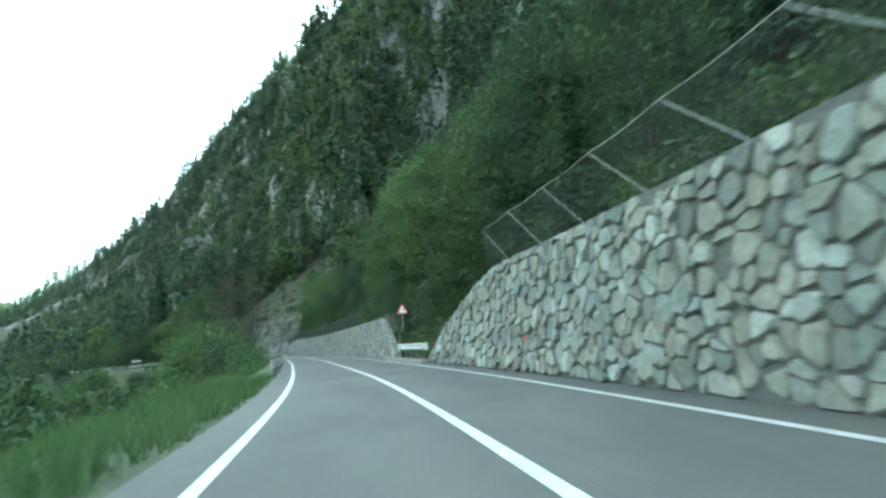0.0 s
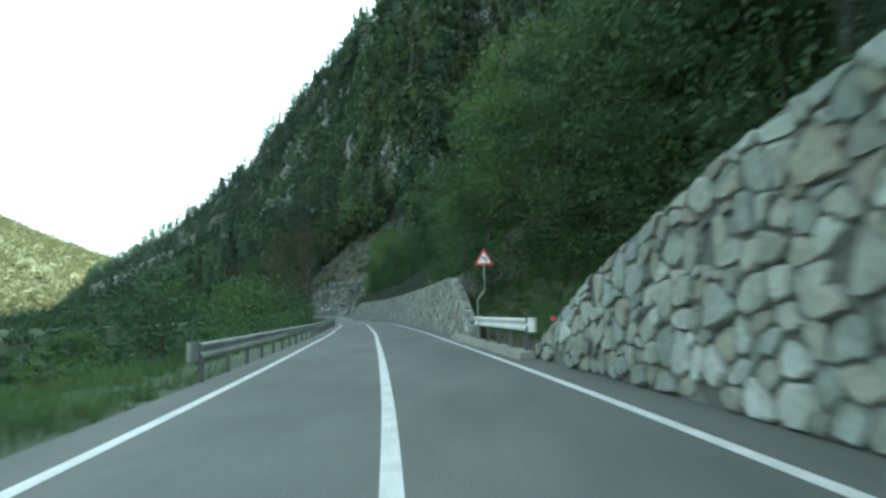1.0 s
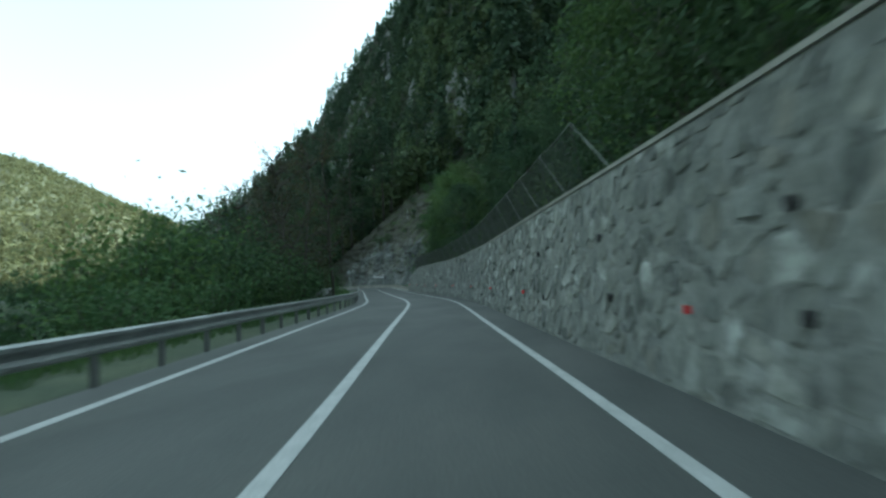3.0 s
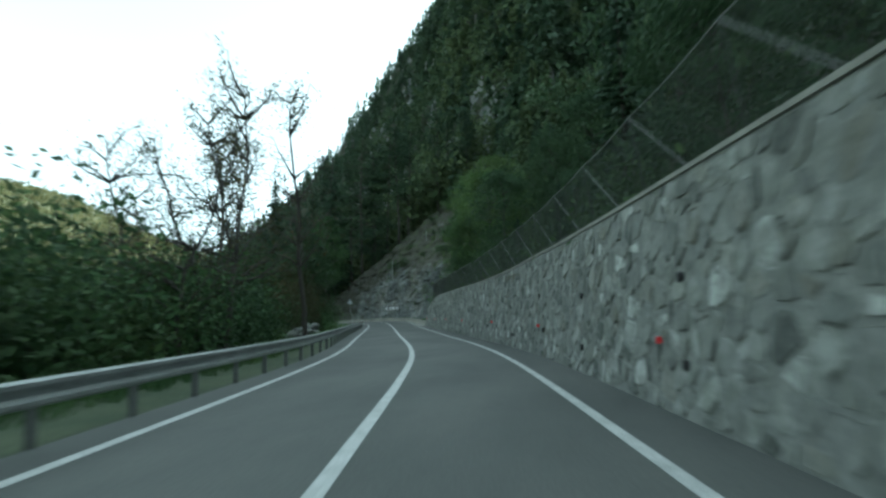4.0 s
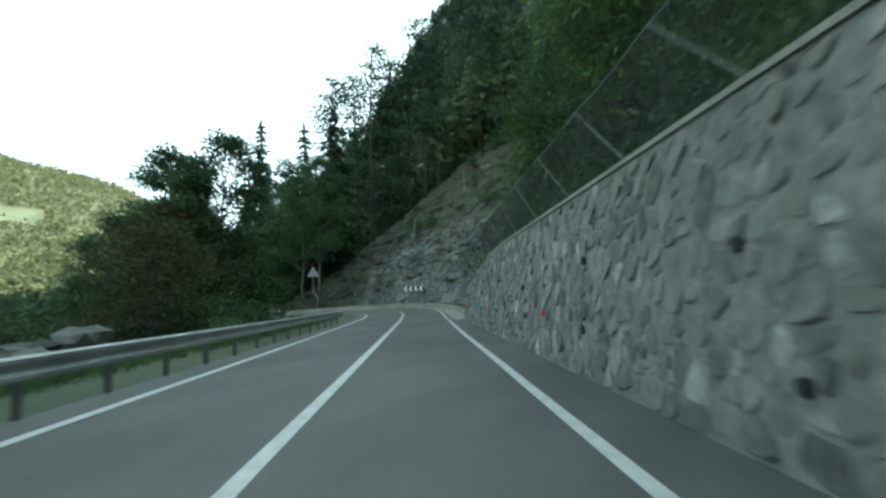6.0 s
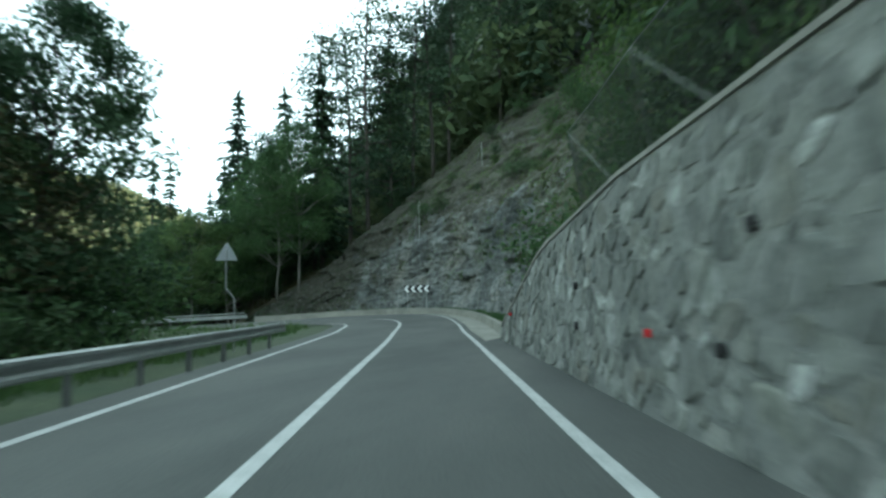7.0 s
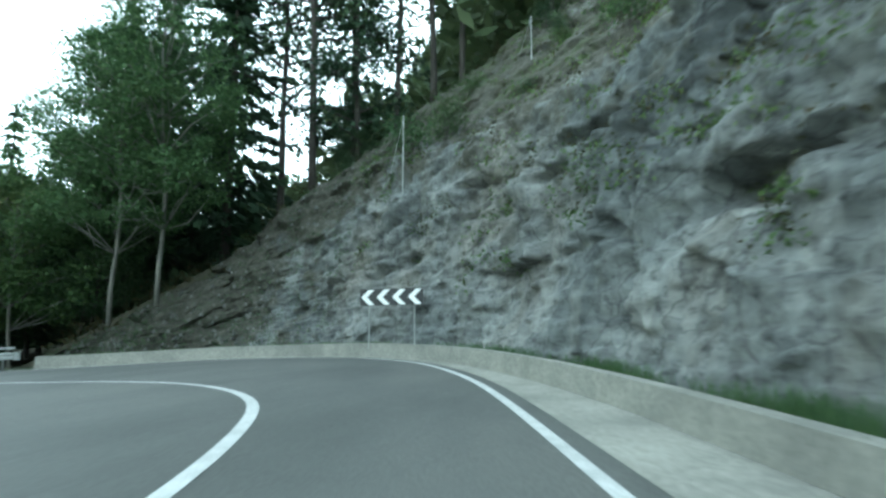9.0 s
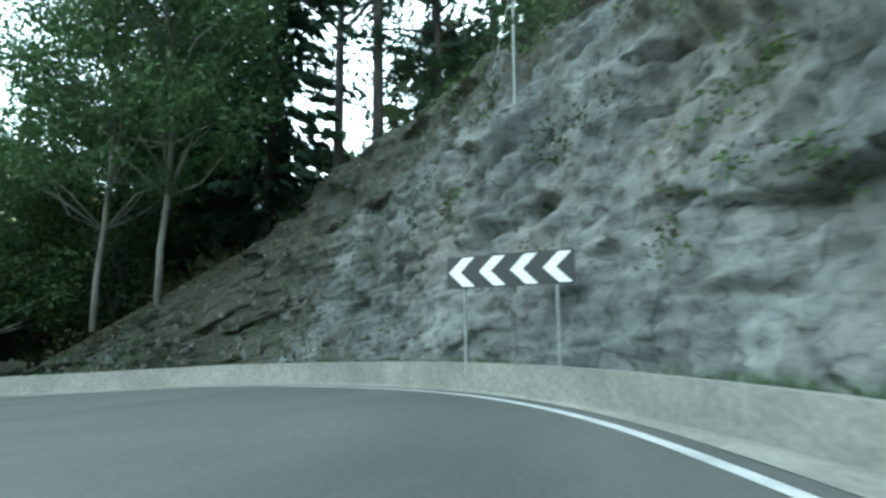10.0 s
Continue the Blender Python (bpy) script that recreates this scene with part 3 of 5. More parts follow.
def slope_point(i, v):
    """A place on the mountain: i along its foot, v from foot (0) to ridge (1)."""
    p = FO[i] + (RI[i] - FO[i]) * v
    p[2] = FO[i, 2] + (RI[i, 2] - FO[i, 2]) * v ** POWER[i]
    rise = 10 * math.sin(math.pi * min(1, v)) * (2 - POWER[i])
    n = noise.fractal(Vector((p[0] / 38, p[1] / 38, p[2] / 38)), 0.9, 2.1, 5)
    w = min(1, v / 0.05)
    g = noise.ridged_multi_fractal(Vector((p[0] / 60, p[1] / 60, p[2] / 110)), 0.9, 2.0, 4, 0.9, 2.0) - 1.0
    return np.array([p[0] - 7 * g * w * min(1, v * 3), p[1] - 7 * g * w * min(1, v * 3), p[2] + rise + n * 5.5 * w])


SL = np.array([[slope_point(i, v) for v in vs] for i in range(len(us))])
back = SL[:, -1:] + np.array([60, 120, -60.0])
skirt = SL[:, :1] * np.array([1, 1, 0]) + np.array([0, 0, -2.5])
SLB = np.concatenate([skirt, SL, back], 1)
CRAG = two_scale("grey_crag", ((0.32, (0.06, 0.068, 0.065)), (0.48, (0.14, 0.148, 0.144)), (0.68, (0.26, 0.265, 0.255))), 0.16, 0.7, 0.95, 0.8, (1, 1, 0.4), 1.0)
SLOPE = two_scale("forest_floor_and_rock", ((0.35, (0.032, 0.04, 0.024)), (0.55, (0.06, 0.062, 0.042)), (0.66, (0.09, 0.092, 0.08)), (0.8, (0.16, 0.162, 0.15))), 0.07, 1.6, 0.95, 0.15, (1, 1, 0.6), 0.7)


def crag_at(p):
    """Where bare rock breaks through the wood: above 0."""
    return noise.fractal(Vector((p[0] / 26, p[1] / 26, p[2] / 34)), 0.9, 2.0, 4) - 0.14


mountain_me = quads_mesh("mountain", SLB.reshape(-1, 3), grid_quads(SLB.shape[0], SLB.shape[1])[:, ::-1], SLOPE, True)
mountain_me.materials.append(CRAG)
mountain_me.materials.append(SOIL)
mctr = np.empty(len(mountain_me.polygons) * 3)
mountain_me.polygons.foreach_get("center", mctr)
mountain_me.polygons.foreach_set("material_index", np.array([(2 if c[2] < 16 else int(crag_at(c) + 0.0016 * (c[0] + 60) * (c[0] < -60) > -0.02)) for c in mctr.reshape(-1, 3)], dtype=np.int32))
thing("mountain", mountain_me, "steep wooded mountainside with bare grey crags", "mountain", kind="structure")


# ---- stone walls ----
def voronoi_cells(w, h, size, seed, top, shrink, mix):
    """Irregular stones of a wall w long and h high: convex cells of jittered points, cut to the wall's outline."""
    rnd = random.Random(seed)
    nx, nz = int(w / size), max(2, int(h / (size * 0.8)))
    pts = {}
    for i in range(-1, nx + 1):
        for j in range(-1, nz + 1):
            pts[i, j] = ((i + 0.5 + 0.5 * (j % 2) + rnd.uniform(-0.46, 0.46)) * w / nx, (j + 0.5 + rnd.uniform(-0.42, 0.42)) * h / nz)
    for k in list(pts):
        if rnd.random() < 0.1:
            del pts[k]
    wt = {k: (size * rnd.choice(mix)) ** 2 for k in pts}
    out = []
    for i in range(nx):
        for j in range(nz):
            if (i, j) not in pts:
                continue
            c = pts[i, j]
            lim = size * 1.3
            poly = [(c[0] - lim, c[1] - lim * 0.8), (c[0] + lim, c[1] - lim * 0.8), (c[0] + lim, c[1] + lim * 0.8), (c[0] - lim, c[1] + lim * 0.8)]
            planes = []
            for di in (-2, -1, 0, 1, 2):
                for dj in (-2, -1, 0, 1, 2):
                    q = pts.get((i + di, j + dj))
                    if q and q != c:
                        nx_, nz_ = q[0] - c[0], q[1] - c[1]
                        l = math.hypot(nx_, nz_)
                        planes.append((nx_ / l, nz_ / l, (nx_ * (q[0] + c[0]) + nz_ * (q[1] + c[1])) / 2 / l + (wt[i, j] - wt[i + di, j + dj]) / 2 / l - shrink * rnd.uniform(0.4, 1.5)))
            planes += [(0, -1, -0.02), (-1, 0, -0.02), (1, 0, w - 0.02)]
            sl = (top(c[0] + 0.3) - top(c[0] - 0.3)) / 0.6
            l = math.hypot(sl, 1)
            planes.append((-sl / l, 1 / l, (top(c[0]) - sl * c[0]) / l - 0.03))
            for a, b, d in planes:
                res, m = [], len(poly)
                for k in range(m):
                    p, q = poly[k], poly[(k + 1) % m]
                    dp, dq = a * p[0] + b * p[1] - d, a * q[0] + b * q[1] - d
                    if dp <= 0:
                        res.append(p)
                    if (dp < 0 < dq) or (dq < 0 < dp):
                        t = dp / (dp - dq)
                        res.append((p[0] + (q[0] - p[0]) * t, p[1] + (q[1] - p[1]) * t))
                poly = res
                if len(poly) < 3:
                    break
            if len(poly) >= 3:
                ar = 0.5 * abs(sum(poly[k][0] * poly[(k + 1) % len(poly)][1] - poly[(k + 1) % len(poly)][0] * poly[k][1] for k in range(len(poly))))
                if ar > 0.012:
                    # drop corners that lie closer than 3 cm
                    keep = [p for k, p in enumerate(poly) if math.hypot(p[0] - poly[k - 1][0], p[1] - poly[k - 1][1]) > 0.035]
                    if len(keep) >= 3:
                        # worn corners
                        worn = []
                        for k, b_ in enumerate(keep):
                            a_, c_ = keep[k - 1], keep[(k + 1) % len(keep)]
                            f = rnd.uniform(0.1, 0.32)
                            worn += [(b_[0] + (a_[0] - b_[0]) * f, b_[1] + (a_[1] - b_[1]) * f), (b_[0] + (c_[0] - b_[0]) * f, b_[1] + (c_[1] - b_[1]) * f)]
                        out.append(worn[:12])
    return out


def stone_piece(poly, proud, rnd):
    """A stone as a low, rounded block over its outline: (along, out, up)."""
    m = len(poly)
    cx, cz = sum(p[0] for p in poly) / m, sum(p[1] for p in poly) / m
    v = []
    tilt = rnd.uniform(-0.3, 0.3), rnd.uniform(-0.4, 0.2)
    for k, (f, o) in enumerate(((1.0, -0.06), (0.965, 0.7), (0.86, 1.0))):
        for x, z in poly:
            jx, jz = (rnd.uniform(-0.02, 0.02), rnd.uniform(-0.02, 0.02)) if k else (0, 0)
            px, pz = cx + (x - cx) * f + jx, cz + (z - cz) * f + jz
            v.append((px, (o * proud + (k == 2) * (tilt[0] * (px - cx) + tilt[1] * (pz - cz)) * 0.5) if k else -0.05, pz))
    f = []
    for r in range(2):
        for k in range(m):
            k2 = (k + 1) % m
            f.append((r * m + k, r * m + k2, (r + 1) * m + k2, (r + 1) * m + k))
    f.append(tuple(2 * m + k for k in range(m)))
    return v, f


def wall_frame(base, height_at, thick, name, label, core, stone, size, proud, near, seed, shrink, mix, cap, drains=0.0):
    """A stone wall along base: core, stones, coping from cap metres on. near: stretch (a, b) along it whose stones are parts."""
    n3 = base
    s = np.concatenate([[0], np.cumsum(np.linalg.norm(np.diff(n3, axis=0), axis=1))])
    t = np.gradient(n3, axis=0)
    t /= np.linalg.norm(t, axis=1)[:, None]
    nn = np.stack([t[:, 1], -t[:, 0]], 1)
    batter = 0.06
    wall = thing(name, None, label, "wall", kind="structure")

    def place(u, o, z):
        x, y = np.interp(u, s, n3[:, 0]), np.interp(u, s, n3[:, 1])
        a, b = np.interp(u, s, nn[:, 0]), np.interp(u, s, nn[:, 1])
        d = batter * z - o
        return (x + a * d, y + b * d, z)
    hs = np.array([height_at(u) for u in s])
    v, q = [], []
    for i, u in enumerate(s):
        v += [place(u, 0, -0.3), place(u, 0, hs[i]), place(u, -thick, hs[i]), place(u, -thick, -0.3)]
    for i in range(len(s) - 1):
        for k in range(4):
            q.append((i * 4 + k, i * 4 + (k + 1) % 4, (i + 1) * 4 + (k + 1) % 4, (i + 1) * 4 + k))
    q += [(0, 3, 2, 1), tuple((len(s) - 1) * 4 + k for k in range(4))]
    part("core", mesh_from("core", v, q, core), wall, "grey mortar bed of the stone wall")
    rnd = random.Random(seed)
    rest_v, rest_f, count = [], [], 0
    for poly in voronoi_cells(s[-1], float(hs.max()), size, seed, height_at, shrink, mix):
        pv, pf = stone_piece(poly, proud * rnd.uniform(0.35, 1.3), rnd)
        c = sum(p[0] for p in poly) / len(poly)
        pv = [place(*p) for p in pv]
        pf = [f_[::-1] for f_ in pf]
        if near[0] <= c <= near[1] and count < 300:
            part("stone", mesh_from("stone", pv, pf, stone), wall)
            count += 1
        else:
            k = len(rest_v)
            rest_v += pv
            rest_f += [tuple(i + k for i in f_) for f_ in pf]
    r = part("stonework", mesh_from("stonework", rest_v, rest_f, stone), wall, "irregular grey rubble stones bedded in mortar")
    tagged(r, kind="stuff")
    if drains:
        for u in np.arange(6, s[-1] - 8, drains):
            for z in (0.75, 1.75):
                uu, zz = u + rnd.uniform(-0.6, 0.6), z + rnd.uniform(-0.25, 0.25)
                if zz > height_at(uu) - 0.4:
                    continue
                c, n2_ = Vector(place(uu, 0.035, zz)), Vector(place(uu, 1.035, zz))
                d = (n2_ - c).normalized()
                part("drain_pipe", mesh_from("drain_pipe", *tube([c - d * 0.25, c + d * 0.03], [0.07, 0.07], 10), DRAIN), wall, "dark drain pipe mouth in the wall")
    if cap:
        v, q = [], []
        on = [i for i, u in enumerate(s) if u >= cap]
        for i in on:
            z, u = hs[i], s[i]
            v += [place(u, 0.035, z + 0.004), place(u, 0.035, z + 0.07), place(u, -thick - 0.05, z + 0.10), place(u, -thick - 0.05, z + 0.004)]
        for i in range(len(on) - 1):
            for k in range(4):
                q.append((i * 4 + k, i * 4 + (k + 1) % 4, (i + 1) * 4 + (k + 1) % 4, (i + 1) * 4 + k))
        q += [(0, 3, 2, 1), tuple((len(on) - 1) * 4 + k for k in range(4))]
        for poly in voronoi_cells(cap, thick, 0.3, seed + 1, lambda a: thick, 0.012, mix):
            pv, pf = stone_piece(poly, 0.05 * rnd.uniform(0.4, 1.3), rnd)
            pv = [place(a, -b, height_at(a) + o) for a, o, b in pv]
            part("top_stone", mesh_from("top_stone", pv, pf, stone), wall)
        part("coping", mesh_from("coping", v, q, CONCRETE), wall, "thin concrete coping on the wall")
    return place, s


W1_LINE = offset(CL0, 3.85)[at_y(CL0, -38):at_y(CL0, 34.0)]
w1_len = float(np.sum(np.linalg.norm(np.diff(W1_LINE, axis=0), axis=1)))


def w1_h(u):
    return float(np.interp(w1_len - u, [0, 0.8, 1.5, 2.2, 3.5, 4.8, 6.5, 8.0, 10.5, 12.0, 60, 90], [0.35, 0.66, 0.93, 1.2, 1.72, 2.16, 2.57, 3.0, 3.38, 3.44, 3.42, 3.42]))


W2_LINE = offset(CL0, 3.9)[at_y(CL0, 43.8):]
w2_len = float(np.sum(np.linalg.norm(np.diff(W2_LINE, axis=0), axis=1)))


def w2_h(u):
    return float(np.interp(u, [0, 1.0, 2.9, 4.2, 6.5, 15.2, 29.2, 43.2, 55.2, 77.2, w2_len - 12, w2_len - 8.5, w2_len - 7.4, w2_len - 6.25, w2_len - 4.3, w2_len - 2.85, w2_len], [0.35, 0.76, 1.66, 2.18, 3.0, 3.0, 3.05, 3.12, 2.95, 3.05, 2.95, 2.62, 2.52, 2.32, 1.75, 1.27, 0.42]))
DRAIN, _, _ = mat("dark_pipe", (0.012, 0.012, 0.013), 0.7)
wall_frame(W1_LINE, w1_h, 0.6, "wall_1", "high rubble stone retaining wall with deep mortar joints", MORTAR, STONE_A, 0.37, 0.1, (w1_len - 24, w1_len - 3), 3, 0.021, (0.05, 0.15, 0.3, 0.5, 0.78), 0.0)
wall_frame(W2_LINE, w2_h, 0.5, "wall_2", "long mortared stone retaining wall with a concrete coping", GREY_MORTAR, STONE_B, 0.34, 0.02, (3, 26), 5, 0.024, (0.05, 0.2, 0.35, 0.55, 0.75), 6.4, 5.2)


# ---- guardrails ----
# the posts get a darker steel than the beam
DULL = two_scale("dark_post_steel", ((0.3, (0.09, 0.095, 0.092)), (0.7, (0.16, 0.165, 0.16))), 1.0, 25, 0.6, 0.001)
BEAM = [(0.0, 0.44), (0.05, 0.47), (0.05, 0.52), (0.0, 0.57), (0.0, 0.62), (0.05, 0.67), (0.05, 0.72), (0.0, 0.75), (-0.012, 0.75), (0.038, 0.715), (0.038, 0.675), (-0.012, 0.625), (-0.012, 0.565), (0.038, 0.515), (0.038, 0.475), (-0.012, 0.44)]


def guardrail(line, side, label, dz=0.0, posts=2.0, flare=(True, True), double=False, steel=None):
    """A W-beam rail along line; side +1: its face looks to the right of the line."""
    steel = steel or GALV
    g = thing("guardrail", None, label, "guardrail", "roadside guardrails")
    l3 = lift(line, dz)
    prof = [(side * a, b) for a, b in BEAM]
    if side < 0:
        prof = prof[::-1]
    v, f = sweep(l3, prof, True)
    beam = part("beam", mesh_from("beam", v, [q[::-1] for q in f], steel), g)
    if double:
        v, f = sweep(l3, [(p[0] - side * 0.1, p[1] * 0.35 + 0.72) for p in prof], True)
        part("upper_rail", mesh_from("upper_rail", v, [q[::-1] for q in f], GALV), g)
    s = np.concatenate([[0], np.cumsum(np.linalg.norm(np.diff(l3, axis=0), axis=1))])
    pv, pf = join(box(-0.05, 0.05, -0.004, 0.004, -0.6, 0.70), box(-0.05, -0.044, -0.03, 0.03, -0.6, 0.70), box(0.044, 0.05, -0.03, 0.03, -0.6, 0.70))
    pm = mesh_from("post", pv, pf, DULL)
    for u in np.arange(0.4, s[-1] - 0.2, posts):
        x, y, z = [float(np.interp(u, s, l3[:, k])) for k in range(3)]
        x2, y2 = [float(np.interp(u + 0.3, s, l3[:, k])) for k in range(2)]
        a = math.atan2(y2 - y, x2 - x)
        po = part("post", pm, g)
        po.matrix_basis = Matrix.Translation((x + side * -0.075 * math.sin(a) * 1.0, y + side * 0.075 * math.cos(a), z)) @ Matrix.Rotation(a + math.pi / 2, 4, 'Z')
    for end, on in ((0, flare[0]), (-1, flare[1])):
        if on:
            p, q = l3[end], l3[1 if end == 0 else -2]
            d = (p[:2] - q[:2]) / np.linalg.norm(p[:2] - q[:2])
            n = np.array([d[1], -d[0]])
            tv = []
            for k in range(7):
                t = math.pi * k / 6
                c = p[:2] + d * 0.22 * math.sin(t)
                o = (0.02 + 0.10 * (1 - math.cos(t)) / 1.0) * (-side if end else side)
                for zz in (0.42, 0.77):
                    tv.append((c[0] + n[0] * o, c[1] + n[1] * o, p[2] + zz))
            tf = [(2 * k, 2 * k + 1, 2 * k + 3, 2 * k + 2) for k in range(6)]
            me = mesh_from("end_cap", tv, tf, steel)
            ob = part("end_cap", me, beam, "rounded steel terminal of the rail")
            ob.modifiers.new("solid", 'SOLIDIFY').thickness = 0.006
    return g


LRAIL = offset(CL0, -3.4)
guardrail(LRAIL[at_y(LRAIL, 29.8):], 1, "galvanised W-beam guardrail along the valley edge")
FAR_RAIL = offset(RIGHT, 0.95)
i_f = int(np.argmin(np.hypot(FAR_RAIL[:, 0] + 53.8, FAR_RAIL[:, 1] - 161.8)))
guardrail(FAR_RAIL[i_f:i_f + 90], -1, "galvanised double guardrail past the hairpin", double=True)
RR = offset(CL0, 3.5)
guardrail(RR[at_y(RR, 33.8):at_y(RR, 41.1)], -1, "short bright galvanised guardrail between the stone walls", 0.24, 1.6, steel=BRIGHT_STEEL)

# kerb wall under the short rail and low concrete parapet round the bend
v, f = sweep(lift(offset(CL0, 3.28)[at_y(CL0, 33.2):at_y(CL0, 45.4)], -0.1), [(0, 0), (0.03, 0.27), (0.4, 0.29), (0.4, 0)], True)
thing("kerb_wall", mesh_from("kerb_wall", v, [q[::-1] for q in f], CONCRETE), "low rough concrete kerb wall beside the road", "kerb", kind="structure")
BAR = spline([(-24.6, 135.8), (-25.4, 138.7), (-26.8, 143.6), (-28.6, 149.3), (-30.0, 152.8), (-31.6, 155.7), (-33.9, 158.8), (-36.9, 161.55), (-39.2, 163.1), (-42.1, 164.2), (-45.2, 164.5), (-49.4, 163.7), (-53.4, 161.7)], 0.5)
BAR_H = np.interp(np.linspace(0, 1, len(BAR)), [0, 0.2, 0.5, 1], [0.36, 0.42, 0.5, 0.52])
v, f = sweep(lift(BAR, -0.15), [(0, 0), (0.03, 1.0), (0.33, 1.0), (0.36, 0)], True)
v = v.reshape(-1, 4, 3)
for k in (1, 2):
    v[:, k, 2] = lift(BAR)[:, 2] + BAR_H + (0.015 if k == 1 else 0)
thing("parapet", mesh_from("parapet", v.reshape(-1, 3), [q[::-1] for q in f], CONCRETE), "low weathered concrete parapet round the outside of the bend", "parapet", kind="structure")
SHO = np.stack([offset(RIGHT, 0.35)[at_y(RIGHT, 134):], ], 0)[0]
i_b = int(np.argmin(np.hypot(SHO[:, 0] + 53.3, SHO[:, 1] - 161.3)))
m1, m2 = resample(SHO[:i_b], 120), resample(BAR, 120)
gut = np.stack([lift(m1, 0.008), lift(m2, 0.05)], 1)
thing("gutter", quads_mesh("gutter", gut.reshape(-1, 3), grid_quads(120, 2)[:, ::-1], CONCRETE), "sloping concrete gutter between the edge line and parapet", "gutter", kind="structure")


# ---- signs ----
def extrude_poly(poly, y0, y1):
    n = len(poly)
    v = [(x, y0, z) for x, z in poly] + [(x, y1, z) for x, z in poly]
    f = [tuple(range(n)), tuple(range(2 * n - 1, n - 1, -1))]
    f += [(i, n + i, n + (i + 1) % n, (i + 1) % n) for i in range(n)]
    return v, f


def rounded_tri(r, corner, n=4):
    out = []
    for a in (90, 210, 330):
        cx, cz = (r - 2 * corner) * math.cos(radians(a)), (r - 2 * corner) * math.sin(radians(a))
        for k in range(n + 1):
            b = radians(a - 60 + 120 * k / n)
            out.append((cx + corner * math.cos(b), cz + corner * math.sin(b)))
    return out


def warning_sign(at, zc, label, front=True, crank=True):
    """Triangular warning sign on a cranked pole; its face looks along -y of the pose."""
    g = thing("warning_sign", None, label, "road sign", at=at)
    r = 0.40
    pm = GALV
    if crank:
        pole = tube([(-0.26, 0.05, 0), (-0.26, 0.05, zc - 1.42), (-0.22, 0.05, zc - 1.34), (-0.02, 0.05, zc - 1.1), (0.0, 0.05, zc - 1.02), (0.0, 0.05, zc + 0.15)], [0.024] * 6, 8)
    else:
        pole = tube([(0, 0.05, 0), (0, 0.05, zc + 0.15)], [0.024] * 2, 8)
    part("pole", mesh_from("pole", *pole, pm), g, "bent galvanised steel pole")
    shift = lambda poly: [(x, z + zc) for x, z in poly]
    plate = part("plate", mesh_from("plate", *extrude_poly(shift(rounded_tri(r, 0.035)), 0.0, 0.02), GREYBACK), g, "grey sheet metal back plate")
    part("border", mesh_from("border", *extrude_poly(shift(rounded_tri(r - 0.008, 0.033)), -0.004, 0.0), RED), plate, "red border")
    part("field", mesh_from("field", *extrude_poly(shift(rounded_tri(r * 0.68, 0.02)), -0.008, -0.004), WHITE), plate, "white field")
    curve = [(-0.10 + 0.0, 0.035), (-0.04, 0.05), (0.02, 0.03), (0.05, -0.02), (0.06, -0.12), (0.095, -0.12), (0.088, -0.01), (0.045, 0.065), (-0.035, 0.092), (-0.085, 0.085)]
    part("bend_symbol", mesh_from("bend_symbol", *extrude_poly(shift(curve), -0.012, -0.008), BLACK), plate, "black bend symbol")
    return g


warning_sign(pose(0.38, 39.7, 0.2, 0, 0, 6), 2.78, "red-bordered triangular bend warning sign on a cranked pole")
warning_sign(pose(-32.3, 130.7, -0.25, 0, 0, 200), 3.2, "triangular warning sign seen from its grey back on a bent pole")


def chevron_board(at, n, zc, mirror, label):
    g = thing("chevron_board", None, label, "road sign", "bend marker boards", at=at)
    w, h = 0.6 * n, 0.6
    board = part("board", mesh_from("board", *extrude_poly([(-w / 2, zc - h / 2), (w / 2, zc - h / 2), (w / 2, zc + h / 2), (-w / 2, zc + h / 2)], 0, 0.025), BLACK), g, "black sheeting board")
    for k in range(n):
        x = -w / 2 + 0.6 * (k + 0.5)
        c = [(-0.26, 0), (0.02, 0.27), (0.25, 0.27), (-0.03, 0), (0.25, -0.27), (0.02, -0.27)]
        if mirror:
            c = [(-a, b) for a, b in c][::-1]
        part("chevron", mesh_from("chevron", *extrude_poly([(x + a, zc + b) for a, b in c], -0.006, 0.0), WHITE), board, "white chevron")
    pm = mesh_from("leg", *tube([(0, 0.05, 0), (0, 0.05, zc + 0.2)], [0.03, 0.03], 8), GALV)
    for x in (-w * 0.36, w * 0.36):
        o = part("leg", pm, g)
        o.location = (x, 0, 0)
    return g


chevron_board(pose(-37.26, 162.48, 0.35, 0, 0, 0.5), 4, 2.19, False, "black and white four-chevron board pointing to the bend")
chevron_board(pose(-65.5, 156.8, -0.6, 0, 0, 48), 4, 1.9, True, "black and white four-chevron board past the far guardrail")


# ---- red reflectors on the walls ----
def reflector(p, a):
    g = thing("wall_reflector", None, "small red reflector fixed to the stone wall", "reflector", "red wall reflectors", at=Matrix.Translation(p) @ Matrix.Rotation(a, 4, 'Z'))
    bracket = part("bracket", mesh_from("bracket", *join(box(-0.01, 0.22, -0.02, 0.0, -0.03, 0.03), box(-0.01, 0.004, -0.045, 0.045, -0.05, 0.05)), GALV), g)
    part("lens", mesh_from("lens", *box(-0.02, -0.012, -0.04, 0.04, -0.045, 0.045), RED), bracket, "red reflective face")


for y, z in ((8.4, 0.95), (20.7, 0.95), (32.1, 1.0)):
    i = at_y(W1_LINE, y)
    reflector((W1_LINE[i, 0] - 0.16, W1_LINE[i, 1], z), math.pi / 2)
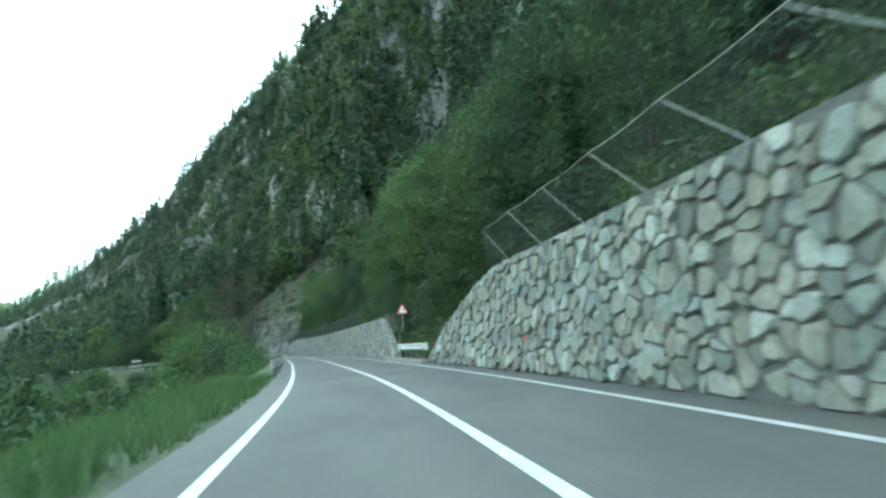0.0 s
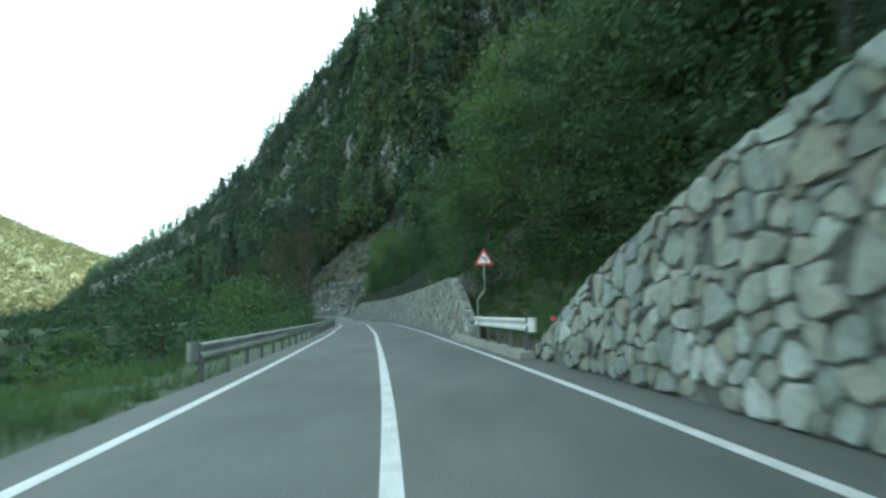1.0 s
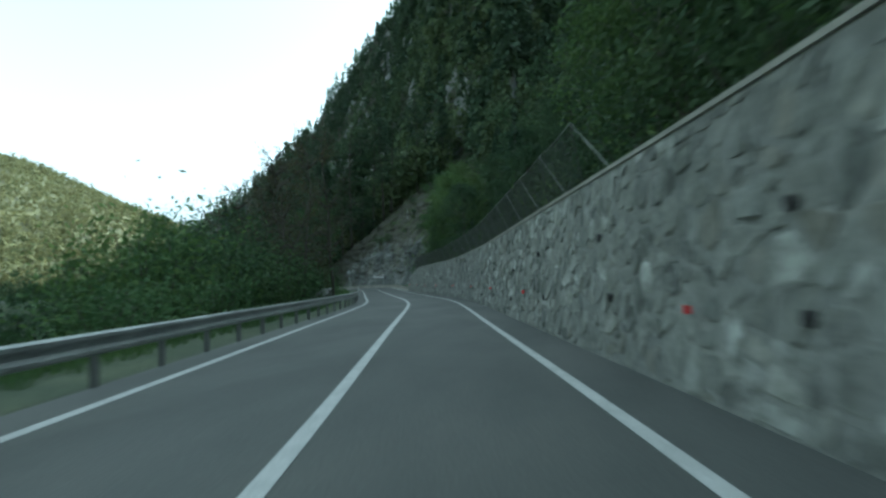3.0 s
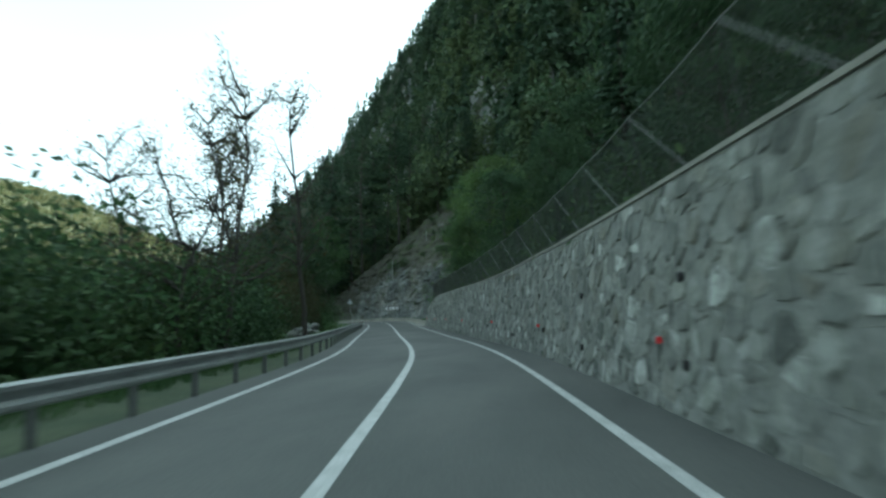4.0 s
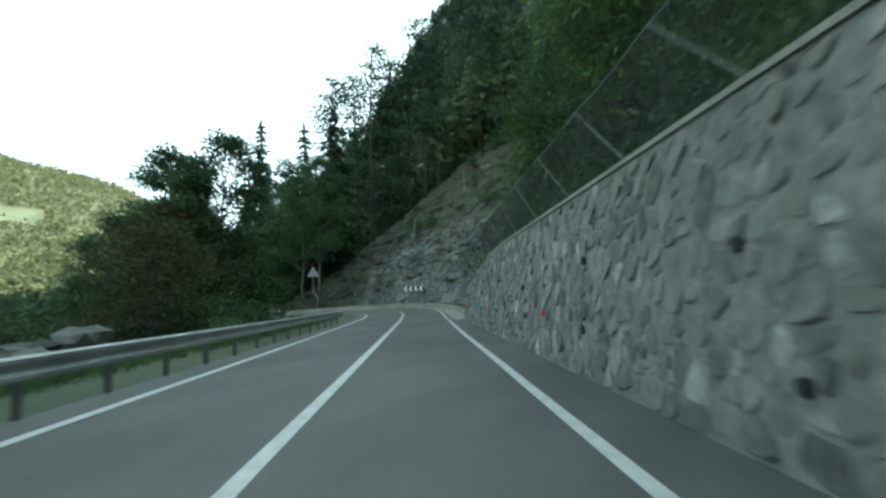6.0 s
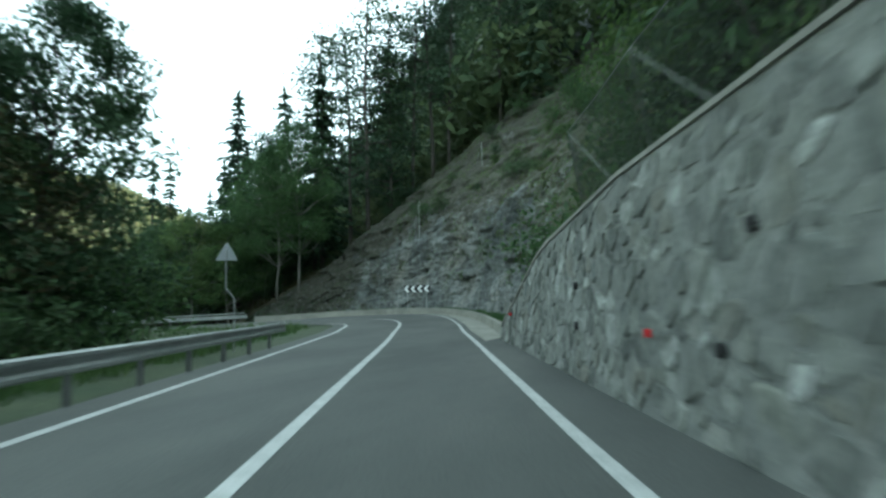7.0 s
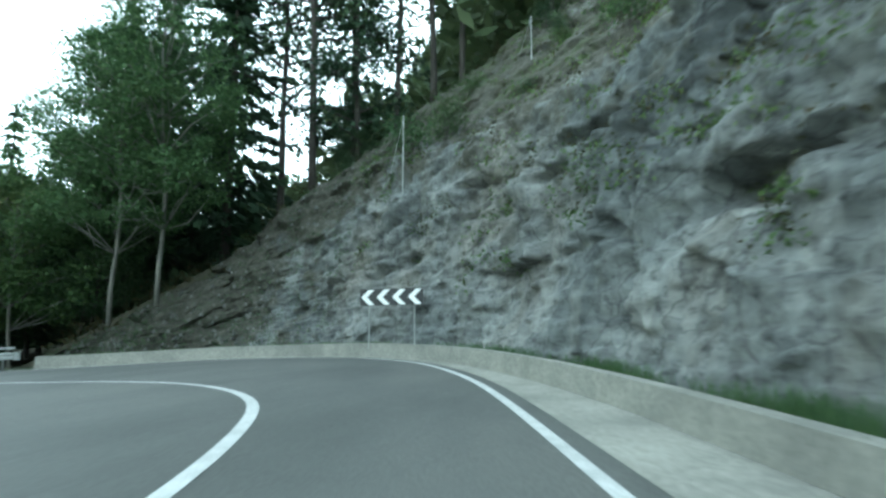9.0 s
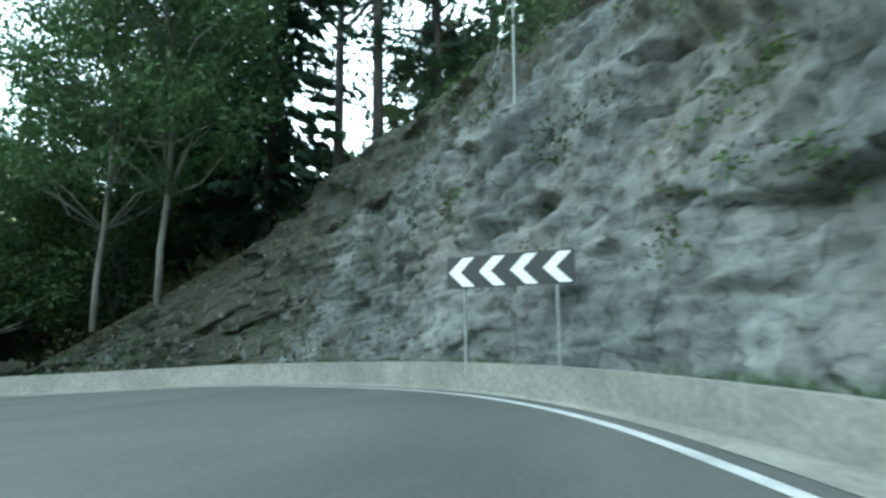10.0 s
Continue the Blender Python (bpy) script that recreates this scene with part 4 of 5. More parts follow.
for y in (47.2, 57.4, 67.6, 76.7, 85.7, 94.8, 104.1, 113, 121.8, 132.1):
    i = at_y(W2_LINE, y)
    reflector((W2_LINE[i, 0] - 0.08, W2_LINE[i, 1], 0.93), math.radians(105))


# ---- catch fences on the wall tops ----
def catch_fence(line, height_at, feet, uprights, label):
    """An upright wire net on a wall's edge, hung from a cable whose stays run back along the wall to their feet."""
    s = np.concatenate([[0], np.cumsum(np.linalg.norm(np.diff(line, axis=0), axis=1))])
    t = np.gradient(line, axis=0)
    t /= np.linalg.norm(t, axis=1)[:, None]
    nn = np.stack([t[:, 1], -t[:, 0]], 1)
    g = thing("catch_fence", None, label, "fence", "wall-top catch fences")

    def at(u, d, up):
        x, y = np.interp(u, s, line[:, 0]), np.interp(u, s, line[:, 1])
        a, b = np.interp(u, s, nn[:, 0]), np.interp(u, s, nn[:, 1])
        return (x + a * d, y + b * d, height_at(u) * (up < 0.2) + height_at(u - 1.6) * (up >= 0.2) + up)
    for u in feet:
        part("stay", mesh_from("stay", *tube([at(u, 0.44, -0.05), at(u + 1.6, 0.06, 1.32)], [0.013, 0.011], 6), STAY if uprights else GALV), g, "slanting galvanised steel stay")
        if uprights:
            part("post", mesh_from("post", *tube([at(u + 1.6, 0.3, -0.05), at(u + 1.6, 0.07, 1.3)], [0.014, 0.012], 5), WIRE), g)
    lo, hi = feet[0] + 1.6, feet[-1] + 1.6
    line_u = np.arange(lo, hi + 0.01, 0.5)
    part("cable", mesh_from("cable", *tube([at(u, 0.06, 1.32 - 0.05 * math.sin(math.pi * ((u - lo) / (feet[1] - feet[0]) % 1.0))) for u in line_u], [0.007] * len(line_u), 4), STAY if uprights else BRIGHT_STEEL), g)
    v, f_ = [], []
    for sgn in (1, -1):
        for u in np.arange(lo, hi, 0.085):
            ua, ub = (u, min(u + 0.8, hi)) if sgn > 0 else (min(u + 0.8, hi), u)
            p, q = Vector(at(ua, 0.26, 0.08)), Vector(at(ub, 0.06, 1.31))
            k = len(v)
            w = Vector((0, 0, 0.0042))
            d = (q - p).normalized().cross(w).normalized() * 0.0042
            v += [tuple(p - w), tuple(p + w), tuple(p + d), tuple(q - w), tuple(q + w), tuple(q + d)]
            f_ += [(k, k + 1, k + 4, k + 3), (k + 1, k + 2, k + 5, k + 4), (k + 2, k, k + 3, k + 5)]
    tagged(part("net", mesh_from("net", v, f_, WIRE), g, "fine dark wire mesh"), kind="stuff")
    return g


STAY = two_scale("dull_steel", ((0.3, (0.15, 0.16, 0.16)), (0.7, (0.25, 0.26, 0.255))), 1.0, 25, 0.6, 0.001)
WIRE, _, _ = mat("wire", (0.06, 0.065, 0.062), 0.6, 0.4)
catch_fence(W1_LINE, w1_h, np.arange(w1_len - 11.4 - 2.72 * 17, w1_len - 11.3, 2.72), False, "galvanised catch fence with slanting stays on the rubble wall")
w2_last = float(np.sum(np.linalg.norm(np.diff(W2_LINE[:at_y(W2_LINE, 124.24)], axis=0), axis=1)))
catch_fence(W2_LINE, w2_h, np.arange(w2_last - 3.12 * 21, w2_last + 0.1, 3.12), True, "galvanised catch fence with slanting stays on the coped wall")


def rock_height(x, y):
    r = ROCK_V.reshape(-1, 3)
    return float(r[int(np.argmin((r[:, 0] - x) ** 2 + (r[:, 1] - y) ** 2)), 2])


# slack rockfall-net posts on the cutting
for x, y, z, h in ((-38.2, 166.1, rock_height(-38.2, 166.1), 3.4), (-33.0, 170.5, rock_height(-33.0, 170.5), 2.4)):
    g = thing("net_post", None, "thin galvanised post with a stay wire above the rock cutting", "post", "rockfall net posts", at=pose(x, y, z - 0.6))
    part("pole", mesh_from("pole", *tube([(0, 0, 0), (0.03, 0, h + 0.6)], [0.035, 0.03], 8), GALV), g)
    part("stay", mesh_from("stay", *tube([(0.03, 0, h + 0.5), (-0.55, -0.3, 0.9)], [0.008, 0.008], 4), GALV), g)


# ---- vegetation ----
def leaf_quads(centres, size, rng, flat=0.0, droop=None):
    """One small quad per centre, randomly turned. flat: 0 any way, 1 lying."""
    n = len(centres)
    a = rng.normal(size=(n, 3))
    a[:, 2] *= (1 - flat)
    a /= np.linalg.norm(a, axis=1)[:, None]
    if droop is not None:
        a = droop + 0.35 * a
        a /= np.linalg.norm(a, axis=1)[:, None]
    b = np.cross(a, rng.normal(size=(n, 3)))
    if flat:
        b = b * (1 - flat) + np.cross(a, np.array([0, 0, 1.0])) * flat
    b /= np.linalg.norm(b, axis=1)[:, None] + 1e-9
    s = size * rng.uniform(0.6, 1.3, (n, 1))
    l, w = a * s, b * s * 0.42
    v = np.stack([centres - l, centres + w - l * 0.1, centres + l, centres - w - l * 0.1], 1)
    return v.reshape(-1, 3), np.arange(4 * n).reshape(-1, 4)


def limb_path(rng, start, direction, length, n=5, wobble=0.18, lift_=0.05):
    pts, d = [np.array(start, float)], np.array(direction, float)
    for _ in range(n):
        d = d + rng.normal(scale=wobble, size=3) + np.array([0, 0, lift_])
        d /= np.linalg.norm(d)
        pts.append(pts[-1] + d * length / n)
    return pts


def tree_thing(name, wood, leaves, bark, leaf, label, category, group):
    g = thing(name, None, label, category, group)
    v, f = join(*wood)
    part("trunk", mesh_from("trunk", v, f, bark, True), g)
    part("crown", quads_mesh("crown", leaves[0], leaves[1], leaf), g)
    return g


def broadleaf(seed, h, width, clumps, per, size, bark, leaf, label, low=0.25, girth=0.0105):
    rng = np.random.default_rng(seed)
    stem = limb_path(rng, (0, 0, -0.5), (0, 0, 1), h * 0.8, 7, 0.07, 0.25)
    wood = [tube(stem, list(np.linspace(girth * h, 0.003 * h, len(stem))), 7)]
    cs = []
    for k in range(clumps):
        t = rng.uniform(low, 1.0)
        base = stem[min(len(stem) - 1, int(t * 0.98 * len(stem)))]
        ang = rng.uniform(0, 2 * math.pi)
        reach = width * 0.5 * (math.sin(math.pi * min(0.98, (t - low) / (1 - low) * 0.8 + 0.18)) ** 0.6) * rng.uniform(0.45, 1.05)
        c = np.array([stem[-1][0] * t + reach * math.cos(ang), stem[-1][1] * t + reach * math.sin(ang), h * t * 0.97])
        if k % 3 == 0:
            mid = (base + c) / 2 + rng.normal(scale=0.25, size=3)
            wood.append(tube([base, mid, c], [0.003 * h, 0.002 * h, 0.0008 * h], 5))
        r = rng.uniform(0.55, 1.15) * width * 0.13
        q = rng.normal(size=(per, 3))
        q /= np.linalg.norm(q, axis=1)[:, None]
        q *= r * rng.uniform(0.35, 1.1, (per, 1)) * np.array([1.25, 1.25, 0.8])
        cs.append(c + q)
    return tree_thing("tree", wood, leaf_quads(np.vstack(cs), size, rng, 0.3), bark, leaf, label, "tree", "broadleaved trees")


def spruce(seed, h, width, levels, size, leaf, label, bare=0.12, gap=0.0, group="spruces"):
    rng = np.random.default_rng(seed)
    wood = [tube([(0, 0, -0.6), (0.02 * h * 0.2, 0, h * 0.5), (0, 0, h)], [0.013 * h, 0.008 * h, 0.001 * h], 7)]
    cs, dr = [], []
    for k in range(levels):
        t = bare + (1 - bare) * (k + rng.uniform(-0.3, 0.3)) / levels
        if rng.uniform() < gap:
            continue
        reach = width * 0.5 * max(0.06, (1 - t)) ** 0.68 * rng.uniform(0.6, 1.15)
        for a in np.arange(0, 2 * math.pi, 2 * math.pi / rng.integers(5, 8)):
            a += rng.uniform(-0.5, 0.5)
            L = reach * rng.uniform(0.6, 1.15)
            d = np.array([math.cos(a), math.sin(a), 0])
            n = max(4, int(L / size * 3.2))
            r = np.linspace(0.12, 1, n)
            side = np.array([-d[1], d[0], 0])
            p = d * (r * L)[:, None] + side * (rng.uniform(-1, 1, n) * L * 0.22 * (1.1 - r))[:, None]
            p[:, 2] = h * t - 0.28 * L * r ** 1.5 + 0.08 * L * r ** 4 + rng.normal(scale=0.06, size=n)
            cs.append(p)
            dr.append(np.repeat((d * 0.8 + np.array([0, 0, -0.45]))[None], n, 0))
    tip = np.stack([rng.normal(scale=0.08, size=14), rng.normal(scale=0.08, size=14), np.linspace(h * 0.93, h * 1.02, 14)], 1)
    cs.append(tip)
    dr.append(np.repeat(np.array([[0.1, 0, 0.9]]), 14, 0))
    return tree_thing("tree", wood, leaf_quads(np.vstack(cs), size, rng, 0.0, np.vstack(dr)), BARK, leaf, label, "tree", group)


def pine(seed, h, width, start, clumps, per, size, label):
    """A tall pine: bare stem, flat irregular plates of needles high up."""
    rng = np.random.default_rng(seed)
    stem = limb_path(rng, (0, 0, -0.6), (0.02, 0.02, 1), h, 8, 0.035, 0.3)
    wood = [tube(stem, list(np.linspace(0.0095 * h, 0.0025 * h, len(stem))), 7)]
    cs = []
    for k in range(clumps):
        t = start + (1 - start) * (k + rng.uniform(0, 0.8)) / clumps
        a = rng.uniform(0, 2 * math.pi)
        L = width * 0.5 * rng.uniform(0.35, 1.0) * (1.15 - 0.75 * (t - start) / (1 - start))
        base = np.array([np.interp(t, np.linspace(0, 1, len(stem)), [p[i] for p in stem]) for i in range(3)])
        tip = base + np.array([math.cos(a) * L, math.sin(a) * L, L * rng.uniform(-0.1, 0.3)])
        wood.append(tube([base, (base + tip) / 2 + np.array([0, 0, 0.08 * L]), tip], [0.004 * h, 0.0025 * h, 0.0008 * h], 4))
        for f in (0.55, 0.8, 1.0):
            q = rng.normal(size=(per, 3)) * np.array([0.2, 0.2, 0.085]) * width * 0.42
            cs.append(base + (tip - base) * f + q)
    return tree_thing("tree", wood, leaf_quads(np.vstack(cs), size, rng, 0.2), BARK, NEEDLE, label, "tree", "pines")


def bare_tree(seed, h, label, leaves=260, spread=0.5):
    """A thin tree with an open crown and few leaves left."""
    rng = np.random.default_rng(seed)
    stem = limb_path(rng, (0, 0, -0.5), (rng.uniform(-0.12, 0.12), rng.uniform(-0.12, 0.12), 1), h, 12, 0.13, 0.22)
    rad = list(np.linspace(0.011 * h, 0.002 * h, len(stem)))
    wood, tips = [tube(stem, rad, 6)], []
    for k in range(24):
        i = rng.integers(4, len(stem))
        a = rng.uniform(0, 2 * math.pi)
        L = h * spread * rng.uniform(0.25, 0.6) * (1.15 - i / len(stem) * 0.6)
        br = limb_path(rng, stem[i], (math.cos(a), math.sin(a), rng.uniform(0.35, 1.0)), L, 5, 0.2, 0.06)
        wood.append(tube(br, list(np.linspace(0.0045 * h, 0.001 * h, len(br))), 4))
        for m in range(5):
            j = rng.integers(1, len(br))
            a2 = a + rng.uniform(-1.2, 1.2)
            tw = limb_path(rng, br[j], (math.cos(a2), math.sin(a2), rng.uniform(-0.1, 0.8)), L * rng.uniform(0.25, 0.5), 3, 0.25, 0.0)
            wood.append(tube(tw, list(np.linspace(0.0016 * h, 0.0006 * h, len(tw))), 3))
            tips += tw[1:]
    tips = np.array(tips)
    c = tips[rng.integers(0, len(tips), leaves)] + rng.normal(scale=0.22, size=(leaves, 3))
    return tree_thing("tree", wood, leaf_quads(c, 0.075, rng, 0.3), BARK, LEAF_DRY, label, "tree", "sparse roadside trees")


def shrub(seed, h, w, n, size, leaf, label):
    rng = np.random.default_rng(seed)
    wood, cs = [], []
    for k in range(9):
        a, r = rng.uniform(0, 2 * math.pi), rng.uniform(0.1, 0.5) * w
        tip = np.array([math.cos(a) * r, math.sin(a) * r, h * rng.uniform(0.55, 1.0)])
        wood.append(tube([(tip[0] * 0.15, tip[1] * 0.15, -0.3), tip * np.array([0.6, 0.6, 0.55]), tip], [0.03, 0.02, 0.006], 4))
        q = rng.normal(size=(n // 9, 3)) * np.array([0.2 * w, 0.2 * w, 0.2 * h])
        cs.append(tip * np.array([0.9, 0.9, 0.75]) + q)
    c = np.vstack(cs)
    c[:, 2] = np.abs(c[:, 2])
    g = thing("shrub", None, label, "shrub", "roadside shrubs")
    v, f = join(*wood)
    part("woody_base", mesh_from("woody_base", v, f, BARK), g)
    lv = leaf_quads(c, size, rng, 0.2)
    part("foliage", quads_mesh("foliage", lv[0], lv[1], leaf), g)
    return g


def ground_height(x, y):
    return float(ground_z(np.array([x]), np.array([y]))[0])


NEAR_ROWS = int(np.argmax(vs > 0.5))
SLOPE_XY = SL[:, :NEAR_ROWS, :2].reshape(-1, 2)
SLOPE_Z = SL[:, :NEAR_ROWS, 2].ravel()
ROCK_LOW = ROCK_V[::4, ::4].reshape(-1, 3)


def slope_height(x, y):
    """The mountain's or the cutting's height at a place in plan, whichever is higher."""
    d = (SLOPE_XY[:, 0] - x) ** 2 + (SLOPE_XY[:, 1] - y) ** 2
    i = np.argpartition(d, 3)[:3]
    z = float(SLOPE_Z[i].mean()) if d[i].min() < 16 else -99.0
    r = ROCK_LOW
    d = (r[:, 0] - x) ** 2 + (r[:, 1] - y) ** 2
    j = int(np.argmin(d))
    if d[j] < 2.0:
        z = max(z, float(r[j, 2]) - 0.2)
    return z if z > -50 else ground_height(x, y)


def plant(ob, x, y, z, turn, scale=1.0, tilt=0.0):
    m = Matrix.Translation((x, y, z)) @ Matrix.Rotation(tilt, 4, 'X') @ Matrix.Rotation(turn, 4, 'Z') @ Matrix.Scale(scale, 4)
    return copy_thing(ob, m)


def settle(ob, x, y, z, turn=0.0, scale=1.0):
    ob.matrix_basis = Matrix.Translation((x, y, z)) @ Matrix.Rotation(turn, 4, 'Z') @ Matrix.Scale(scale, 4)


vr = random.Random(11)
T_GREEN = [broadleaf(21, 14, 9, 120, 120, 0.135, PALE_BARK, LEAF_LIGHT, "full green broadleaved tree on the slope above the wall"),
           broadleaf(22, 12, 8, 110, 110, 0.13, PALE_BARK, LEAF, "full green broadleaved tree on the slope above the wall")]
T_DARK = [broadleaf(23, 15, 9.5, 120, 100, 0.15, BARK, LEAF_DARK, "dark green broadleaved tree in deep shade"),
          broadleaf(24, 11, 8, 100, 90, 0.14, BARK, LEAF_DARK, "dark green broadleaved tree in deep shade")]
T_SHADE = broadleaf(26, 15, 10.5, 150, 110, 0.14, BARK, LEAF_DARK, "broad dark tree with low boughs at the edge of the wood", 0.12)
T_SPRUCE = [spruce(31, 20, 7.6, 36, 0.3, NEEDLE, "tall dark green spruce"), spruce(32, 16, 6.6, 32, 0.28, NEEDLE, "tall dark green spruce")]
T_THIN = [spruce(33, 18, 6.2, 30, 0.27, NEEDLE, "slender spruce with drooping branches", 0.12, 0.14)]
T_TALL = [broadleaf(25, 17, 8.5, 150, 110, 0.13, PALE_BARK, LEAF, "tall slender-stemmed broadleaved tree behind the parapet", 0.3, 0.0075)]
T_EDGE = broadleaf(29, 16, 7.6, 150, 125, 0.15, BARK, LEAF_DARK, "tall broadleaved tree at the valley edge inside the hairpin", 0.1)
T_BROWN = broadleaf(30, 7, 5.2, 80, 90, 0.085, BARK, LEAF_DRY, "brownish broadleaved tree at the valley edge", 0.1)
T_YOUNG = [broadleaf(27, 8, 4.6, 46, 60, 0.11, BARK, LEAF, "young broadleaved tree with a thin crown behind the guardrail", 0.35), broadleaf(28, 6.5, 4.2, 44, 60, 0.10, BARK, LEAF_DARK, "young broadleaved tree with a thin crown behind the guardrail", 0.2)]
T_PINE = [pine(41, 21, 7.4, 0.36, 27, 26, 0.2, "tall pine with a bare stem and open crown"), pine(42, 18, 7.4, 0.16, 46, 36, 0.2, "tall pine with a bare stem and open crown")]
T_BARE = [bare_tree(51, 11.5, "thin tree with bare branches and few leaves", 1500, 0.55), bare_tree(52, 9.5, "thin tree with bare branches and few leaves", 1600, 0.6), bare_tree(53, 12.5, "thin tree with bare branches and few leaves", 1700, 0.5)]
T_SHRUB = [shrub(61, 2.4, 2.6, 900, 0.11, LEAF, "dense green roadside shrub"), shrub(62, 1.7, 2.4, 800, 0.10, LEAF, "dense green roadside shrub"), shrub(63, 3.4, 3.2, 1100, 0.13, LEAF_DARK, "dark green shrub behind the guardrail"), shrub(64, 2.6, 3.0, 900, 0.12, LEAF_DRY, "brownish thinning shrub behind the guardrail"),
           shrub(65, 4.4, 3.4, 1900, 0.11, LEAF_DARK, "tall dark green thicket behind the guardrail"), shrub(66, 3.8, 3.4, 1700, 0.105, LEAF, "tall green thicket behind the guardrail")]
first = set()


def put(ob, x, y, z, scale=1.0):
    """Settle a model itself the first time, and copies of it after that."""
    turn = vr.uniform(0, 6.28)
    if ob.name not in first:
        first.add(ob.name)
        settle(ob, x, y, z, turn, scale)
    else:
        plant(ob, x, y, z, turn, scale)


def right_of(y, off):
    i = max(1, min(at_y(CL0, y), len(CL0) - 2))
    return offset(CL0[i - 1:i + 2], off)[1]


# slope above the walls: green trees first, darker ones farther up
for y, off, k, sc in ((48, 9, 0, 0.95), (54, 10, 1, 1.0), (60, 8.5, 0, 0.9), (45, 13, 1, 1.05), (64, 12, 0, 1.05), (70, 9, 1, 0.8), (39, 12, 0, 0.95), (33, 13, 1, 0.85), (51, 15, 0, 1.1), (58, 16, 1, 1.1), (112, 8, 1, 0.8), (117, 9.5, 0, 0.85), (123, 9, 1, 0.9)):
    p = right_of(y, off)
    put(T_GREEN[k], p[0], p[1], slope_height(*p) - 0.2, sc)
for y, off, sc in ((30, 11.5, 0.9), (34, 12.5, 1.0), (37.5, 11.5, 1.05), (41, 12.8, 1.0), (44, 17, 1.1), (49, 17.5, 1.1), (53, 16, 1.1), (57, 17, 1.1), (61, 15, 1.0), (65, 13, 1.0), (69, 13.5, 1.0), (74, 12, 1.0), (40, 16, 1.2), (46, 16, 1.2), (34, 17, 1.2)):
    p = right_of(y, off)
    put(T_SHADE, p[0], p[1], slope_height(*p) - 0.2, sc)
for y, off, sc in ((31, 9.2, 0.7), (34.5, 9.8, 0.75), (38, 9.6, 0.8), (41.5, 9.9, 0.75), (45, 9.4, 0.8), (50, 11.5, 0.9), (53, 12.5, 0.9)):
    p = right_of(y, off)
    put(T_SHADE, p[0], p[1], slope_height(*p) - 0.2, sc)
for y in np.arange(29, 52, 1.6):
    p = right_of(y + vr.uniform(-0.4, 0.4), 9.0 + vr.uniform(-0.5, 1.0))
    put(T_SHRUB[2], p[0], p[1], slope_height(*p) - 0.15, vr.uniform(0.5, 0.85))
UPPER = {False: [], True: []}
for y in np.arange(-4, 132, 3.8):
    for off in (8.5, 13, 19, 26, 34):
        p = right_of(y + vr.uniform(-1.8, 1.8), off + vr.uniform(-2.0, 2.0))
        if vr.random() < 0.88 and not (off < 16 and 30 < y < 72) and not (y > 105 and off > 20):
            z = slope_height(*p) - 0.3
            if off > 16:
                UPPER[vr.random() < 0.35].append((p[0], p[1], z, vr.uniform(9, 15)))
                continue
            ob = vr.choice(T_DARK + T_DARK + T_SPRUCE)
            put(ob, p[0], p[1], z, vr.uniform(0.45, 0.7) if off < 10 else vr.uniform(0.7, 1.0))
for y in np.arange(-2, 130, 2.1):
    p = right_of(y + vr.uniform(-0.8, 0.8), 6.2 + vr.uniform(-0.5, 0.9))
    if not 31 < y < 47:
        put(vr.choice(T_SHRUB[1:3]), p[0], p[1], slope_height(*p) - 0.15, vr.uniform(0.6, 1.0))
# skylines from the camera's places that cap the trees: (place, bearing to the left, rise)
VIEW_SKYLINES = ((-14.1, 93.8, (20, 24, 28, 32, 36, 39, 45, 50), (0.6, 0.45, 0.31, 0.28, 0.2, 0.135, 0.055, 0.03)),
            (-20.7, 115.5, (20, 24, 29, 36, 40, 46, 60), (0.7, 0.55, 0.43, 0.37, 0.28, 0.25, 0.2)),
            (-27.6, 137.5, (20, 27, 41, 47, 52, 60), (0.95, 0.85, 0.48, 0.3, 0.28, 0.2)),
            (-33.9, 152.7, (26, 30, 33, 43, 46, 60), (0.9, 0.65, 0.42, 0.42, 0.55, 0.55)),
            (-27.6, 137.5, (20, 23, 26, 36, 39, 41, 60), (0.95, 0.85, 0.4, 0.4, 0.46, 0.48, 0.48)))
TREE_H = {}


def view_cap(ob, x, y):
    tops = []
    for cx, cy, az, rise in VIEW_SKYLINES:
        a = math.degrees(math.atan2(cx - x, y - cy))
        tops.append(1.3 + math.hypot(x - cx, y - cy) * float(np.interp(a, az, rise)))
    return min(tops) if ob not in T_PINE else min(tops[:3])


BARE = ROCK_V[::5, 12:-9:4, :2].reshape(-1, 2)


def off_rock(x, y):
    """The same place, moved up the spur until it is clear of the bare rock."""
    for k in range(14):
        if np.min((BARE[:, 0] - x) ** 2 + (BARE[:, 1] - y) ** 2) > 2.2 or y < 150:
            break
        y += 1.3
    return x, y


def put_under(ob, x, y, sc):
    """Plant a tree, scaled down to stay under the skylines set for the camera's view."""
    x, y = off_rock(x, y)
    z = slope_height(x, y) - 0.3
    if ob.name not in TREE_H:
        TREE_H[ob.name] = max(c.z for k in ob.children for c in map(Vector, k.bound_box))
    room = (view_cap(ob, x, y) - z) / TREE_H[ob.name] * vr.uniform(0.82, 1.04)
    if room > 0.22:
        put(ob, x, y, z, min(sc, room))


